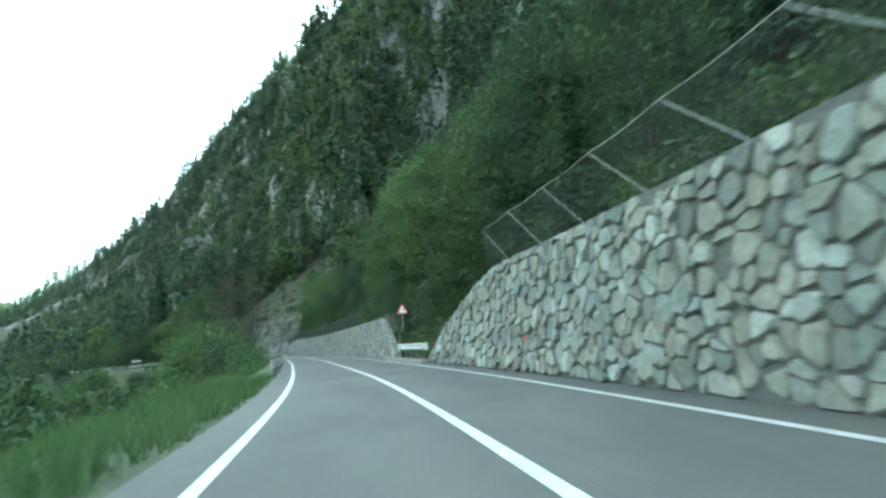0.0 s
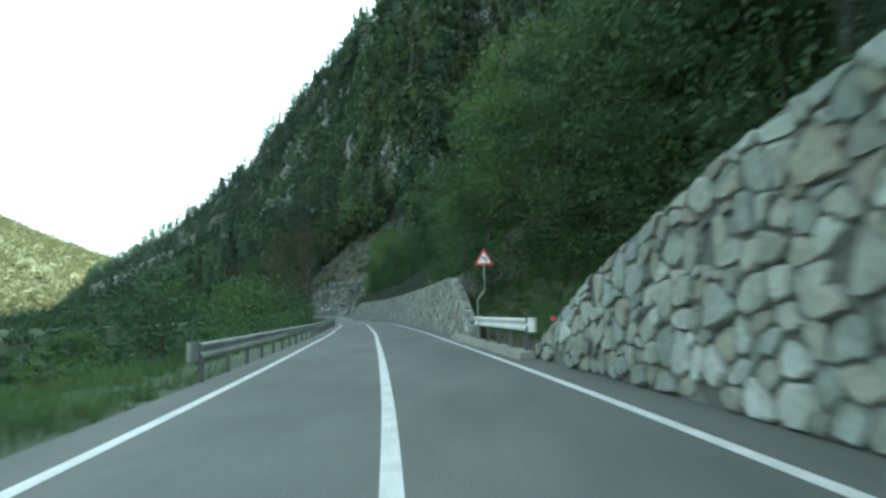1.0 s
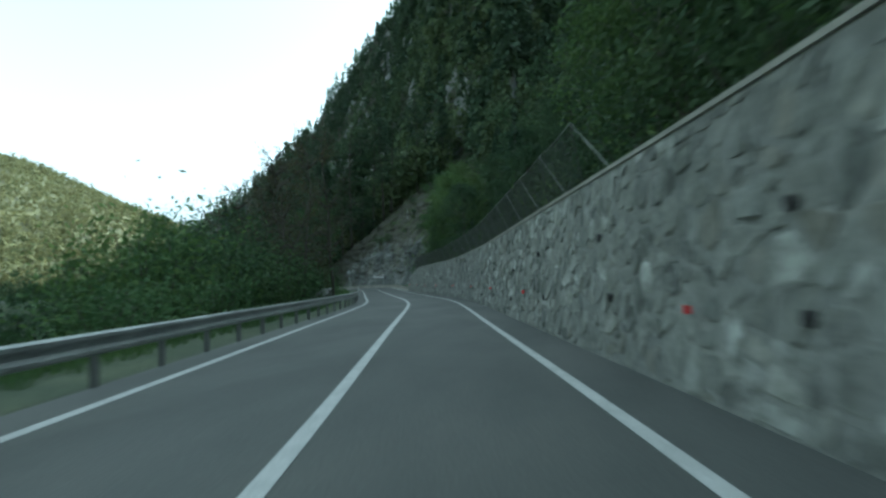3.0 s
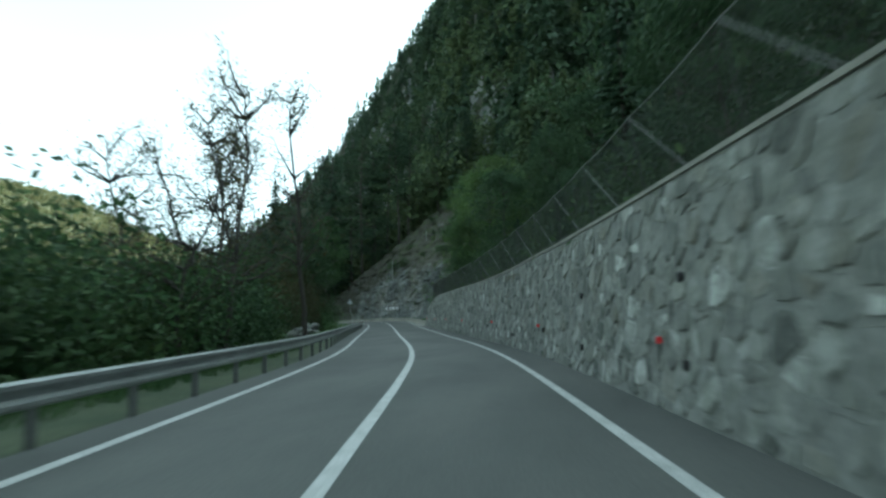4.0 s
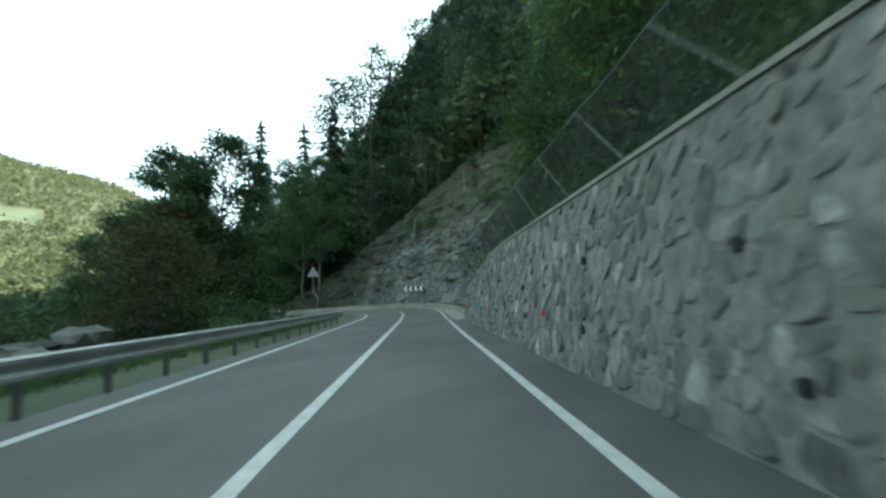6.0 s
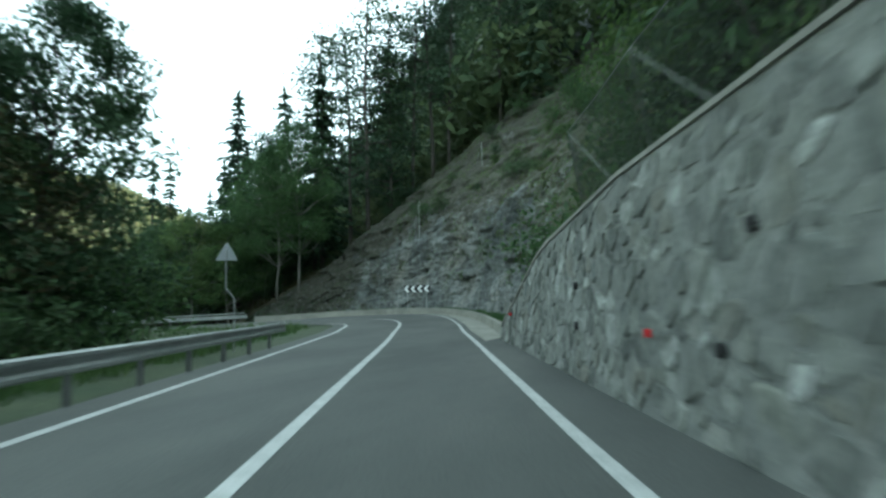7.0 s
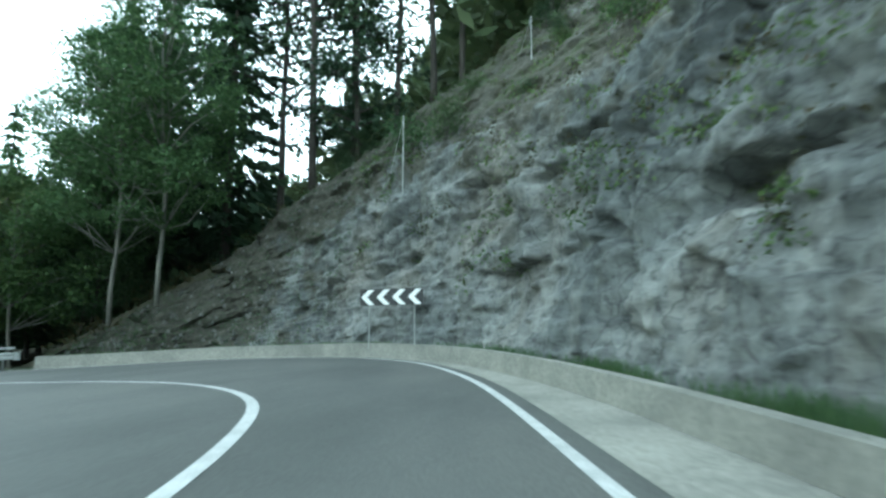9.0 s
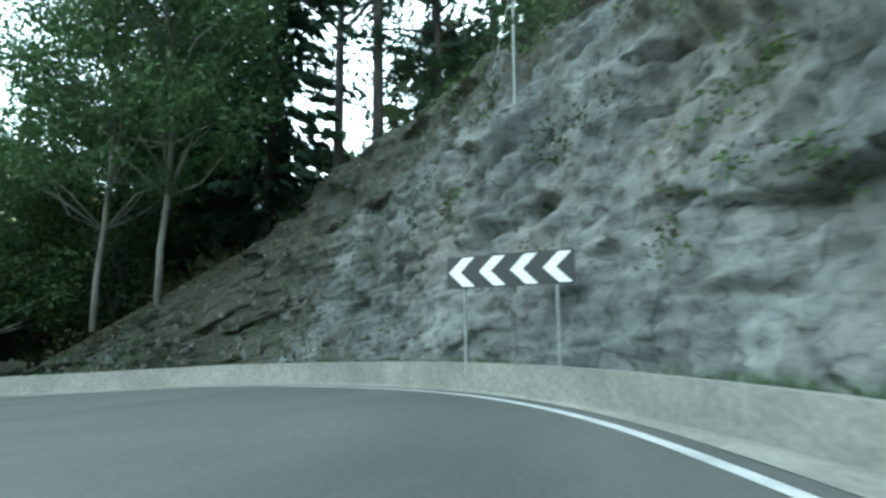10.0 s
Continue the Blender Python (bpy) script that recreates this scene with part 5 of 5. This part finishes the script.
# pines and trees on the nose of the spur and past the bend
for x, y, ob, sc in ((-42.3, 168.0, T_PINE[0], 1.0), (-46.5, 167.5, T_PINE[0], 0.95), (-51.8, 169.6, T_SPRUCE[0], 1.1),
                     (-54.5, 173, T_PINE[0], 1.05), (-40.2, 171, T_PINE[0], 1.05), (-38.5, 173.5, T_PINE[0], 1.0), (-58, 170, T_THIN[0], 1.15), (-62, 174, T_PINE[1], 1.2), (-66, 170, T_SPRUCE[1], 1.1), (-71, 181, T_SPRUCE[0], 1.25),
                     (-75, 172, T_SPRUCE[1], 1.1), (-80, 168, T_THIN[0], 1.05), (-86, 176, T_SPRUCE[0], 1.0), (-90, 166, T_THIN[0], 1.1), (-96, 170, T_SPRUCE[1], 1.15), (-70, 166, T_DARK[0], 0.9), (-62, 164.5, T_DARK[1], 1.0), (-78, 160, T_DARK[0], 0.95),
                     (-86, 158, T_DARK[1], 1.1), (-95, 154, T_SPRUCE[1], 0.9), (-33, 172, T_PINE[0], 0.9), (-57, 165.5, T_DARK[0], 0.8), (-30.5, 176, T_PINE[0], 1.1), (-27, 172, T_PINE[1], 0.9),
                     (-104, 160, T_SPRUCE[0], 0.9), (-112, 150, T_SPRUCE[1], 1.0), (-100, 146, T_DARK[0], 0.9)):
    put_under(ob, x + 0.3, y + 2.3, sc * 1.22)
for k in range(26):
    i = i_f + 4 + int(k * 3.6)
    p = offset(RIGHT, 3.5 + vr.uniform(0, 6))[min(i, len(RIGHT) - 1)]
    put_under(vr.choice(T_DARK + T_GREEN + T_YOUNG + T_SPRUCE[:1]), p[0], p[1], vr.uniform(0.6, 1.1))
for x, y, ob, sc in ((-19.8, 131.5, T_SHRUB[0], 1.2), (-18.5, 128.5, T_GREEN[1], 0.6), (-21.5, 134.5, T_SHRUB[1], 1.2), (-17.5, 125.5, T_SHRUB[0], 1.3), (-16, 131, T_GREEN[0], 0.7), (-22.4, 133.4, T_SHRUB[0], 0.8), (-17.8, 136, T_GREEN[1], 0.7), (-21.7, 135.6, T_SHRUB[0], 0.6), (-22.3, 137.0, T_SHRUB[1], 0.55)):
    put(ob, x, y, slope_height(x, y) - 0.2, sc)
for k in range(120):
    i, j = int(vr.uniform(0.06, 0.7) * (len(ROCK_FOOT) - 1)), int(vr.uniform(105, 188))
    q = ROCK_V[i, j]
    if q[2] > 6.5:
        put(T_SHRUB[vr.choice((0, 1, 2, 3))], q[0], q[1], q[2] - 0.15, vr.uniform(0.3, 0.85))
for k in range(34):
    x, y = vr.uniform(-118, -60), vr.uniform(160, 205)
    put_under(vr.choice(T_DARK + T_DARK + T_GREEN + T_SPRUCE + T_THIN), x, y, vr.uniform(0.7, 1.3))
for k in range(22):
    x, y = vr.uniform(-110, -58), vr.uniform(96, 118)
    put(vr.choice(T_DARK), x, y, ground_height(x, y) - 0.3, vr.uniform(0.45, 0.7))
for x, y, ob in ((-64, 170, T_SPRUCE[0]), (-68, 174, T_THIN[0]), (-72, 171, T_SPRUCE[1]), (-76, 176, T_SPRUCE[0]), (-61, 172.5, T_DARK[0]), (-80, 172, T_DARK[1]), (-66, 166.5, T_DARK[1]), (-71, 165, T_DARK[0]), (-84, 169, T_THIN[0]), (-58.5, 175, T_SPRUCE[1])):
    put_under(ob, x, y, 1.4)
for x, y, ob, sc in ((-59.5, 164.5, T_SPRUCE[1], 0.78), (-62.5, 163.2, T_DARK[0], 0.72), (-65.6, 163.6, T_SPRUCE[0], 0.62), (-69.0, 161.5, T_DARK[1], 0.9), (-72.5, 160.0, T_SPRUCE[1], 0.7), (-76.0, 159.5, T_DARK[0], 0.62), (-57.0, 167.5, T_DARK[1], 1.05)):
    put(ob, x, y, slope_height(x, y) - 0.3, sc * (1.4 if x > -71 else 1.15))
for x, y, ob, sc in ((-44.2, 172.8, T_PINE[1], 0.9), (-48.6, 171.5, T_PINE[0], 1.1), (-45.2, 176.0, T_PINE[0], 1.1)):
    x, y = off_rock(x, y)
    put(ob, x, y, slope_height(x, y) - 0.3, sc)


def grow(ob, x, y, z, height):
    """Plant a tree of just that height."""
    tall = max(c.z for k in ob.children for c in map(Vector, k.bound_box))
    put(ob, x, y, z, height / tall / (ob.scale[0] if ob.name in first else 1.0))


# the spruces and pines that stand out over the wood: place and height of the tip
for x, y, top, ob in ((-69.4, 181.2, 31.6, T_SPRUCE[0]), (-55.9, 171.3, 26.5, T_THIN[0]), (-51.5, 171.8, 28.9, T_SPRUCE[1]), (-79.0, 176.4, 21.8, T_THIN[0]), (-77.2, 177.5, 21.0, T_THIN[0])):
    x, y = off_rock(x, y)
    z = slope_height(x, y) - 0.3
    grow(ob, x, y, z, top - z)
# close wood at the valley edge inside the hairpin, with browning trees before it
for x, y, ob, h in ((-38.8, 127.6, T_EDGE, 10.8), (-37.6, 125.0, T_EDGE, 8.6), (-39.6, 123.5, T_EDGE, 6.4),
                    (-35.6, 124.4, T_BROWN, 7.0), (-32.6, 119.0, T_BROWN, 4.9), (-34.4, 120.6, T_BROWN, 5.4)):
    grow(ob, x, y, ground_height(x, y) - 0.2, h - ground_height(x, y))
for x, y, k, sc in ((-26, 99, 0, 1.2), (-28, 101.5, 1, 1.45), (-27, 96.5, 1, 1.3), (-30, 103.5, 0, 1.25), (-29.5, 99.0, 1, 1.4), (-31.5, 101, 0, 1.3)):
    put(T_YOUNG[k], x, y, ground_height(x, y) - 0.2, sc)
for k in range(20):
    x, y = vr.uniform(-84, -54), vr.uniform(174, 206)
    put_under(vr.choice(T_SPRUCE + T_THIN), x, y, 1.5)
for k in range(12):
    x, y = vr.uniform(-66, -42), vr.uniform(169, 182)
    put_under(vr.choice(T_DARK), x, y, vr.uniform(0.5, 0.9))
VALLEY = []
for k in range(2100):
    x, y = vr.uniform(-125, -12), vr.uniform(14, 150)
    if road_dist(np.array([x]), np.array([y]))[0][0] > (11 if y < 125 else 7) and not (x > -36 and y > 74) and not (x > -58 and y > 122):
        VALLEY.append((x, y, ground_height(x, y) - 0.5, vr.uniform(3.2, 6.4)))
for k in range(260):
    x, y = vr.uniform(-100, -58), vr.uniform(114, 148)
    if road_dist(np.array([x]), np.array([y]))[0][0] > 4:
        VALLEY.append((x, y, ground_height(x, y) - 0.5, vr.uniform(2.6, 4.6)))
for k in range(22):
    x, y = vr.uniform(-40, -29), vr.uniform(103, 117)
    if x < -33 or y < 107:
        put(vr.choice(T_SHRUB[4:]), x, y, ground_height(x, y) - 0.2, vr.uniform(0.9, 1.3))
for k in range(26):
    p = right_of(vr.uniform(103, 127), vr.uniform(-15, -8.5))
    if math.hypot(p[0] + 29.0, p[1] - 111.0) < 4.5:
        continue
    put(vr.choice(T_SHRUB[:3]), p[0], p[1], ground_height(*p) - 0.15, vr.uniform(0.45, 0.8))
for x, y, sc in ((-50.9, 166.1, 0.98), (-52.8, 165.2, 0.9), (-56.5, 168.5, 1.0)):
    put(T_TALL[0], x, y, slope_height(x, y) - 0.2, sc)
# tree line between the legs of the hairpin and along the valley edge
for x, y, ob, sc in ((-36.3, 127.4, T_EDGE, 1.0), (-37.4, 128.9, T_SHRUB[4], 1.3), (-38.2, 126.4, T_SHRUB[5], 1.3), (-35.4, 125.6, T_SHRUB[4], 1.0), (-38.6, 124.2, T_YOUNG[0], 1.25), (-40.6, 121.8, T_YOUNG[1], 1.2), (-43, 120, T_YOUNG[1], 1.0), (-39.5, 128.5, T_YOUNG[0], 1.3), (-41.5, 125.5, T_YOUNG[1], 1.25), (-46, 118, T_YOUNG[0], 0.8), (-37.2, 122.4, T_SHRUB[4], 1.1), (-35.8, 124.6, T_SHRUB[5], 1.0), (-38.8, 119.6, T_SHRUB[4], 1.0), (-33.6, 126.4, T_SHRUB[0], 0.9), (-34.6, 129.4, T_SHRUB[5], 0.8), (-40.5, 121, T_DARK[0], 0.6), (-45, 131, T_SHRUB[2], 1.0), (-60, 128, T_DARK[1], 0.6), (-68, 122, T_YOUNG[1], 0.8), (-75, 128, T_DARK[0], 0.6)):
    put(ob, x, y, ground_height(x, y) - 0.2, sc)
for x, y, k, sc in ((-20.6, 88.5, 0, 1.05), (-27.2, 100.6, 2, 1.2), (-23.0, 90.0, 1, 1.1), (-24.5, 94.5, 0, 1.15), (-19.9, 84.6, 1, 0.85), (-26.0, 97.5, 0, 1.1), (-23.6, 86.4, 0, 0.85), (-29.5, 96, 1, 1.3), (-22.6, 99.2, 2, 1.0)):
    put(T_BARE[k], x, y, ground_height(x, y) - 0.1, sc)
for y in np.arange(30, 130, 1.5):
    for off in (-6.6, -9.2, -12.5):
        p = right_of(y + vr.uniform(-0.8, 0.8), off + vr.uniform(-0.7, 0.7))
        if 80 < y < 118 and off > -9:
            continue
        if vr.random() < 0.5:
            put(vr.choice(T_SHRUB[:4]), p[0], p[1], ground_height(*p) - 0.1, vr.uniform(0.5, 0.9))
# thicket with thin trees on the valley side
for y in np.arange(77, 102, 1.35):
    for off in (-8.6, -11.2, -13.6):
        p = right_of(y + vr.uniform(-0.6, 0.6), off + vr.uniform(-0.7, 0.7))
        if vr.random() < 0.85:
            put(vr.choice(T_SHRUB[4:]), p[0], p[1], ground_height(*p) - 0.2, vr.uniform(0.85, 1.15) if off > -10 else vr.uniform(1.15, 1.6))
for y in np.arange(80, 102, 2.6):
    p = right_of(y, -13.5 + vr.uniform(-2.5, 2))
    put(vr.choice(T_YOUNG), p[0], p[1], ground_height(*p) - 0.2, vr.uniform(1.2, 1.7))
for y in np.arange(-5, 78, 6.0):
    p = right_of(y, vr.uniform(-30, -15))
    put(vr.choice(T_DARK + T_GREEN), p[0], p[1], ground_height(*p) - 0.3, vr.uniform(0.5, 0.75))


STONE_C = stone_mat("boulder_stone", [(0.07, 0.075, 0.07), (0.11, 0.115, 0.108), (0.15, 0.15, 0.14)], 4.0)


# boulders heaped behind the guardrail
def boulder(seed, r):
    rng = np.random.default_rng(seed)
    bm = bmesh.new()
    bmesh.ops.create_icosphere(bm, subdivisions=2, radius=r)
    k = Vector(rng.uniform(-50, 50, 3))
    for vt in bm.verts:
        n = vt.co.normalized()
        vt.co *= 1 + 0.5 * noise.noise(n * 1.3 + k) + 0.2 * noise.cell(n * 2.2 + k)
        vt.co.z *= 0.7
    me = bpy.data.meshes.new("boulder")
    bm.to_mesh(me)
    bm.free()
    me.materials.append(STONE_C)
    return me


for k in range(13):
    x, y = -29.6 + vr.uniform(-2.2, 2.2), 112.0 + vr.uniform(-2.8, 2.8)
    r = vr.uniform(0.35, 0.8)
    thing("boulder", boulder(200 + k, r), "pale grey boulder heaped below the guardrail", "boulder", "heap of boulders", at=pose(x, y, ground_height(x, y) + r * 0.25 + max(0.0, 1.6 - 0.5 * math.hypot(x + 29.6, y - 112.0)), 0, 0, vr.uniform(0, 360)))


# ---- far woods: one joined mesh each ----
def template(kind, seed, n):
    rng = np.random.default_rng(seed)
    if kind == "spruce":
        t = rng.uniform(0.05, 1, n) ** 0.8
        a, r = rng.uniform(0, 6.283, n), (1 - t) * 0.2 * np.sqrt(rng.uniform(0.15, 1, n)) + 0.012
        c = np.stack([r * np.cos(a), r * np.sin(a), t], 1)
        d = np.stack([np.cos(a) * 0.8, np.sin(a) * 0.8, np.full(n, -0.5)], 1)
        return leaf_quads(c, 0.045 * (280 / n) ** 0.4, rng, 0, d)[0]
    c = rng.normal(size=(n, 3))
    c /= np.linalg.norm(c, axis=1)[:, None]
    k = rng.normal(size=(9, 3)) * np.array([0.17, 0.17, 0.2]) + np.array([0, 0, 0.58])
    c = k[rng.integers(0, 9, n)] + c * rng.uniform(0.08, 0.17, (n, 1)) * np.array([1, 1, 0.85])
    return leaf_quads(c, 0.045 * (280 / n) ** 0.45, rng, 0.2)[0]


def woods(name, places, kind, n, leaf, label, seed):
    """places: (x, y, z, height)."""
    rng = np.random.default_rng(seed)
    forms = [template(kind, seed + k, n) for k in range(5)]
    out = np.empty((len(places), n * 4, 3), np.float32)
    for i, (x, y, z, h) in enumerate(places):
        a = rng.uniform(0, 6.283)
        c, s = math.cos(a), math.sin(a)
        f = forms[i % 5] * np.array([h, h, h])
        out[i, :, 0], out[i, :, 1], out[i, :, 2] = x + f[:, 0] * c - f[:, 1] * s, y + f[:, 0] * s + f[:, 1] * c, z + f[:, 2]
    q = np.arange(len(places) * n * 4).reshape(-1, 4)
    thing(name, quads_mesh(name, out.reshape(-1, 3), q, leaf), label, "woods", kind="stuff")


fr = random.Random(77)
woods("upper_woods", UPPER[False], "broad", 1400, LEAF_DARK, "dark green broadleaved woods above the walls", 51)
woods("upper_woods", UPPER[True], "spruce", 1200, NEEDLE, "dark spruces above the walls", 61)
woods("valley_woods", VALLEY, "broad", 90, LEAF_DARK, "green scrub woods on the valley side below the road", 71)
far_s, far_b = [], []
cell = np.linalg.norm(np.cross(SL[1:, :-1] - SL[:-1, :-1], SL[:-1, 1:] - SL[:-1, :-1]), axis=2)
mid = SL[:-1, :-1]
dist = np.hypot(mid[:, :, 0] + 10, mid[:, :, 1] - 60)
cell = cell * (mid[:, :, 1] > 40) * (mid[:, :, 0] < 75) * (dist < 1000) / np.clip(dist, 60, 1000) ** 0.8
pick = np.random.default_rng(8).choice(cell.size, 14500, p=(cell / cell.sum()).ravel())
for k in pick:
    p = mid.reshape(-1, 3)[k]
    p = p + np.array([fr.uniform(-2, 2), fr.uniform(-2, 2), 0])
    dr = float(np.min(np.hypot(ROAD_PTS[::6, 0] - p[0], ROAD_PTS[::6, 1] - p[1])))
    if (dr < 30 and p[1] < 135) or dr < 16:
        continue
    if crag_at(p) + 0.0016 * min(0.0, p[0] + 60) > 0 and fr.random() < 0.68:
        continue
    h = fr.uniform(7, 14)
    # trees that would rise over the view's skyline are left out
    if p[0] < -46 and 150 < p[1] < 300 and p[2] + h > view_cap(None, p[0], p[1]):
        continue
    soft = noise.noise(Vector((p[0] / 45, p[1] / 45, 3.3))) + fr.uniform(-0.35, 0.35)
    (far_s if soft < 0.0 else far_b).append((p[0], p[1], p[2] - 0.6, h if soft < 0.0 else h * 0.85))
ridge = []
while len(ridge) < 1500:
    i, j = fr.randrange(len(us)), fr.randrange(1, 16)
    q = SL[i, -j]
    if -620 < q[0] < -60:
        ridge.append((q[0] + fr.uniform(-4, 4), q[1] + fr.uniform(-4, 4), q[2] - 1.0, fr.uniform(9, 17)))
far_s.sort(key=lambda q: math.hypot(q[0] + 10, q[1] - 60))
far_b.sort(key=lambda q: math.hypot(q[0] + 10, q[1] - 60))
for lst, kind, leaf, nm, lab, sd_ in ((far_s, "spruce", HAZED_NEEDLE, "spruce_woods", "dark spruces covering the mountainside", 5), (far_b, "broad", HAZED_LEAF, "mixed_woods", "green broadleaved woods on the mountainside", 15)):
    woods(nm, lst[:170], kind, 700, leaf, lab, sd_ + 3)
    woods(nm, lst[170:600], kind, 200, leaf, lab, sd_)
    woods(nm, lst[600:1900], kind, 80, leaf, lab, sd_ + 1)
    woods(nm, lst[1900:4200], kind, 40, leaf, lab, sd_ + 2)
woods("ridge_woods", ridge, "spruce", 45, HAZED_NEEDLE, "spruces along the falling ridge of the mountain", 25)
hill = []
for k in range(15000):
    az, r = radians(fr.uniform(24, 66)), fr.uniform(650, 2300)
    x, y = -r * math.sin(az), r * math.cos(az)
    if noise.noise(Vector((x / 160, y / 160, 0.5))) > -0.62:
        hill.append((x, y))
hz = ground_z(np.array([a for a, b in hill]), np.array([b for a, b in hill]))
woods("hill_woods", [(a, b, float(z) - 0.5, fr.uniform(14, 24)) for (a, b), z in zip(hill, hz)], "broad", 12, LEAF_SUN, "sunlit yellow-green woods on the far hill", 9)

# ---- undergrowth on the near slopes, and grass along the verges ----
def scatter(name, places, per, spread, size, leaf, label, seed, flat=0.1):
    rng = np.random.default_rng(seed)
    c = np.repeat(np.array(places, float), per, 0) + rng.normal(size=(len(places) * per, 3)) * np.array([spread, spread, spread * 0.6])
    v, q = leaf_quads(c, size, rng, flat)
    thing(name, quads_mesh(name, v, q, leaf), label, "undergrowth", kind="stuff")


ur = random.Random(5)
ug = []
for k in range(1700):
    yy, oo = ur.uniform(8, 132), ur.uniform(5.4, 24)
    if 31 < yy < 48 and oo < 10:
        continue
    p = right_of(yy, oo)
    ug.append((p[0], p[1], slope_height(*p) + ur.uniform(0.1, 0.9)))
ug.sort(key=lambda q: (q[1] > 33) + 0.7 * ur.random())
scatter("undergrowth", ug[:1000], 60, 0.6, 0.125, LEAF_DARK, "dark leafy undergrowth on the slope above the walls", 31)
scatter("undergrowth", ug[1000:], 60, 0.6, 0.12, LEAF, "green leafy undergrowth on the slope above the walls", 32)
fo = []
for k in range(450):
    p = right_of(ur.uniform(31, 50), ur.uniform(9.5, 15))
    fo.append((p[0], p[1], slope_height(*p) + ur.uniform(0.1, 0.6)))
scatter("undergrowth", fo, 70, 0.5, 0.09, LEAF_DARK, "dark weeds at the foot of the slope between the walls", 34)
lg = []
while len(lg) < 3000:
    i, j = int(ur.uniform(0.02, 0.76) * (len(ROCK_FOOT) - 1)), int(ur.uniform(40, 189))
    q = ROCK_V[i, j]
    if noise.noise(Vector(q) / 2.2) + 0.042 * min(q[2], 13.0) - 0.55 * (i / len(ROCK_FOOT)) > 0.05 and q[2] > 1.2:
        lg.append((q[0], q[1], q[2]))
scatter("undergrowth", lg[:1500], 22, 0.22, 0.075, LEAF, "grass and weeds growing on the ledges of the rock cutting", 35)
scatter("undergrowth", lg[1500:], 22, 0.24, 0.07, LEAF_DRY, "dry grass hanging over the ledges of the rock cutting", 36)
sc = []
for k in range(900):
    q = ROCK_V[int(ur.uniform(0.74, 1.0) * (len(ROCK_FOOT) - 1)), int(ur.uniform(8, 189))]
    sc.append((q[0], q[1], q[2] + 0.05))
scatter("undergrowth", sc[:520], 20, 0.22, 0.06, LEAF_DARK, "low weeds among the scree where the cutting runs out", 37)
v, f = [], []
for x, y, z in sc[520:]:
    r, k = ur.uniform(0.04, 0.17), len(v)
    ring = [(math.cos(a) * ur.uniform(0.7, 1.2), math.sin(a) * ur.uniform(0.7, 1.2)) for a in (0, 1.3, 2.5, 3.8, 5.1)]
    v += [(x + r * a, y + r * b, z - 0.1) for a, b in ring] + [(x + 0.6 * r * a, y + 0.6 * r * b, z + r * ur.uniform(0.2, 0.7)) for a, b in ring]
    f += [(k + m, k + (m + 1) % 5, k + 5 + (m + 1) % 5, k + 5 + m) for m in range(5)] + [tuple(k + 5 + m for m in range(5))]
thing("scree", mesh_from("scree", v, f, STONE_C), "loose angular grey stones on the scree below the spur", "scree", kind="stuff")
sp = []
for k in range(1500):
    i = int(ur.uniform(0.25, 1.0) * (len(ROCK_FOOT) - 1))
    o = ur.uniform(0.0, 9.0)
    p = ROCK_V[i, -1, :2] + ROCK_N[i] * o
    sp.append((p[0], p[1], slope_height(*p) + 0.1))
scatter("undergrowth", sp, 22, 0.5, 0.12, LEAF_DRY, "dry brownish grass and twigs on the spur", 33)


def tufts(name, places, leaf, label, seed, h=0.3, blades=9):
    """Grass: thin upright blades."""
    rng = np.random.default_rng(seed)
    n = len(places) * blades
    b = np.repeat(np.array(places, float), blades, 0) + rng.normal(size=(n, 3)) * np.array([0.09, 0.09, 0])
    a = rng.uniform(0, 6.283, n)
    w = np.stack([np.cos(a), np.sin(a), 0 * a], 1) * 0.012
    tip = b + np.stack([rng.normal(scale=0.1, size=n), rng.normal(scale=0.1, size=n), rng.uniform(0.5, 1.2, n) * h], 1)
    v = np.stack([b - w, b + w, tip + w * 0.2, tip - w * 0.2], 1).reshape(-1, 3)
    thing(name, quads_mesh(name, v, np.arange(4 * n).reshape(-1, 4), leaf), label, "grass", kind="stuff")


gr = []
for k in range(7500):
    y = ur.uniform(6, 134)
    p = right_of(y, -ur.uniform(3.65, 8.5))
    gr.append((p[0], p[1]))
for k in range(2500):
    gr.append((ur.uniform(-48, -32), ur.uniform(131, 146)))
for k in range(5200):
    p = right_of(ur.uniform(30, 49), ur.uniform(4.6, 12.5))
    gr.append((p[0], p[1]))
d_, _ = road_dist(np.array([a for a, b in gr]), np.array([b for a, b in gr]))
gr = [g_ for g_, dd in zip(gr, d_) if dd > 2.2 or g_[0] > -6]
gz_ = ground_z(np.array([a for a, b in gr]), np.array([b for a, b in gr]))
tufts("grass", [(a, b, max(float(z), slope_height(a, b) if a > -4 and 29 < b < 51 else -99)) for (a, b), z in zip(gr, gz_)], LEAF, "green roadside grass on the verge", 41, 0.34)
gb = []
for k in range(2200):
    i = int(ur.uniform(0.0, 1.0) * (len(BAR) - 1))
    p = offset(BAR, 0.45 + ur.uniform(0, 0.8))[i]
    if noise.noise(Vector((p[0] / 2.4, p[1] / 2.4, 8.0))) < ur.uniform(-0.25, 0.25):
        continue
    gb.append((p[0], p[1], float(road_z(p[0], p[1])) + 0.12))
tufts("grass", gb, LEAF, "green grass growing behind the concrete parapet", 42, 0.42)
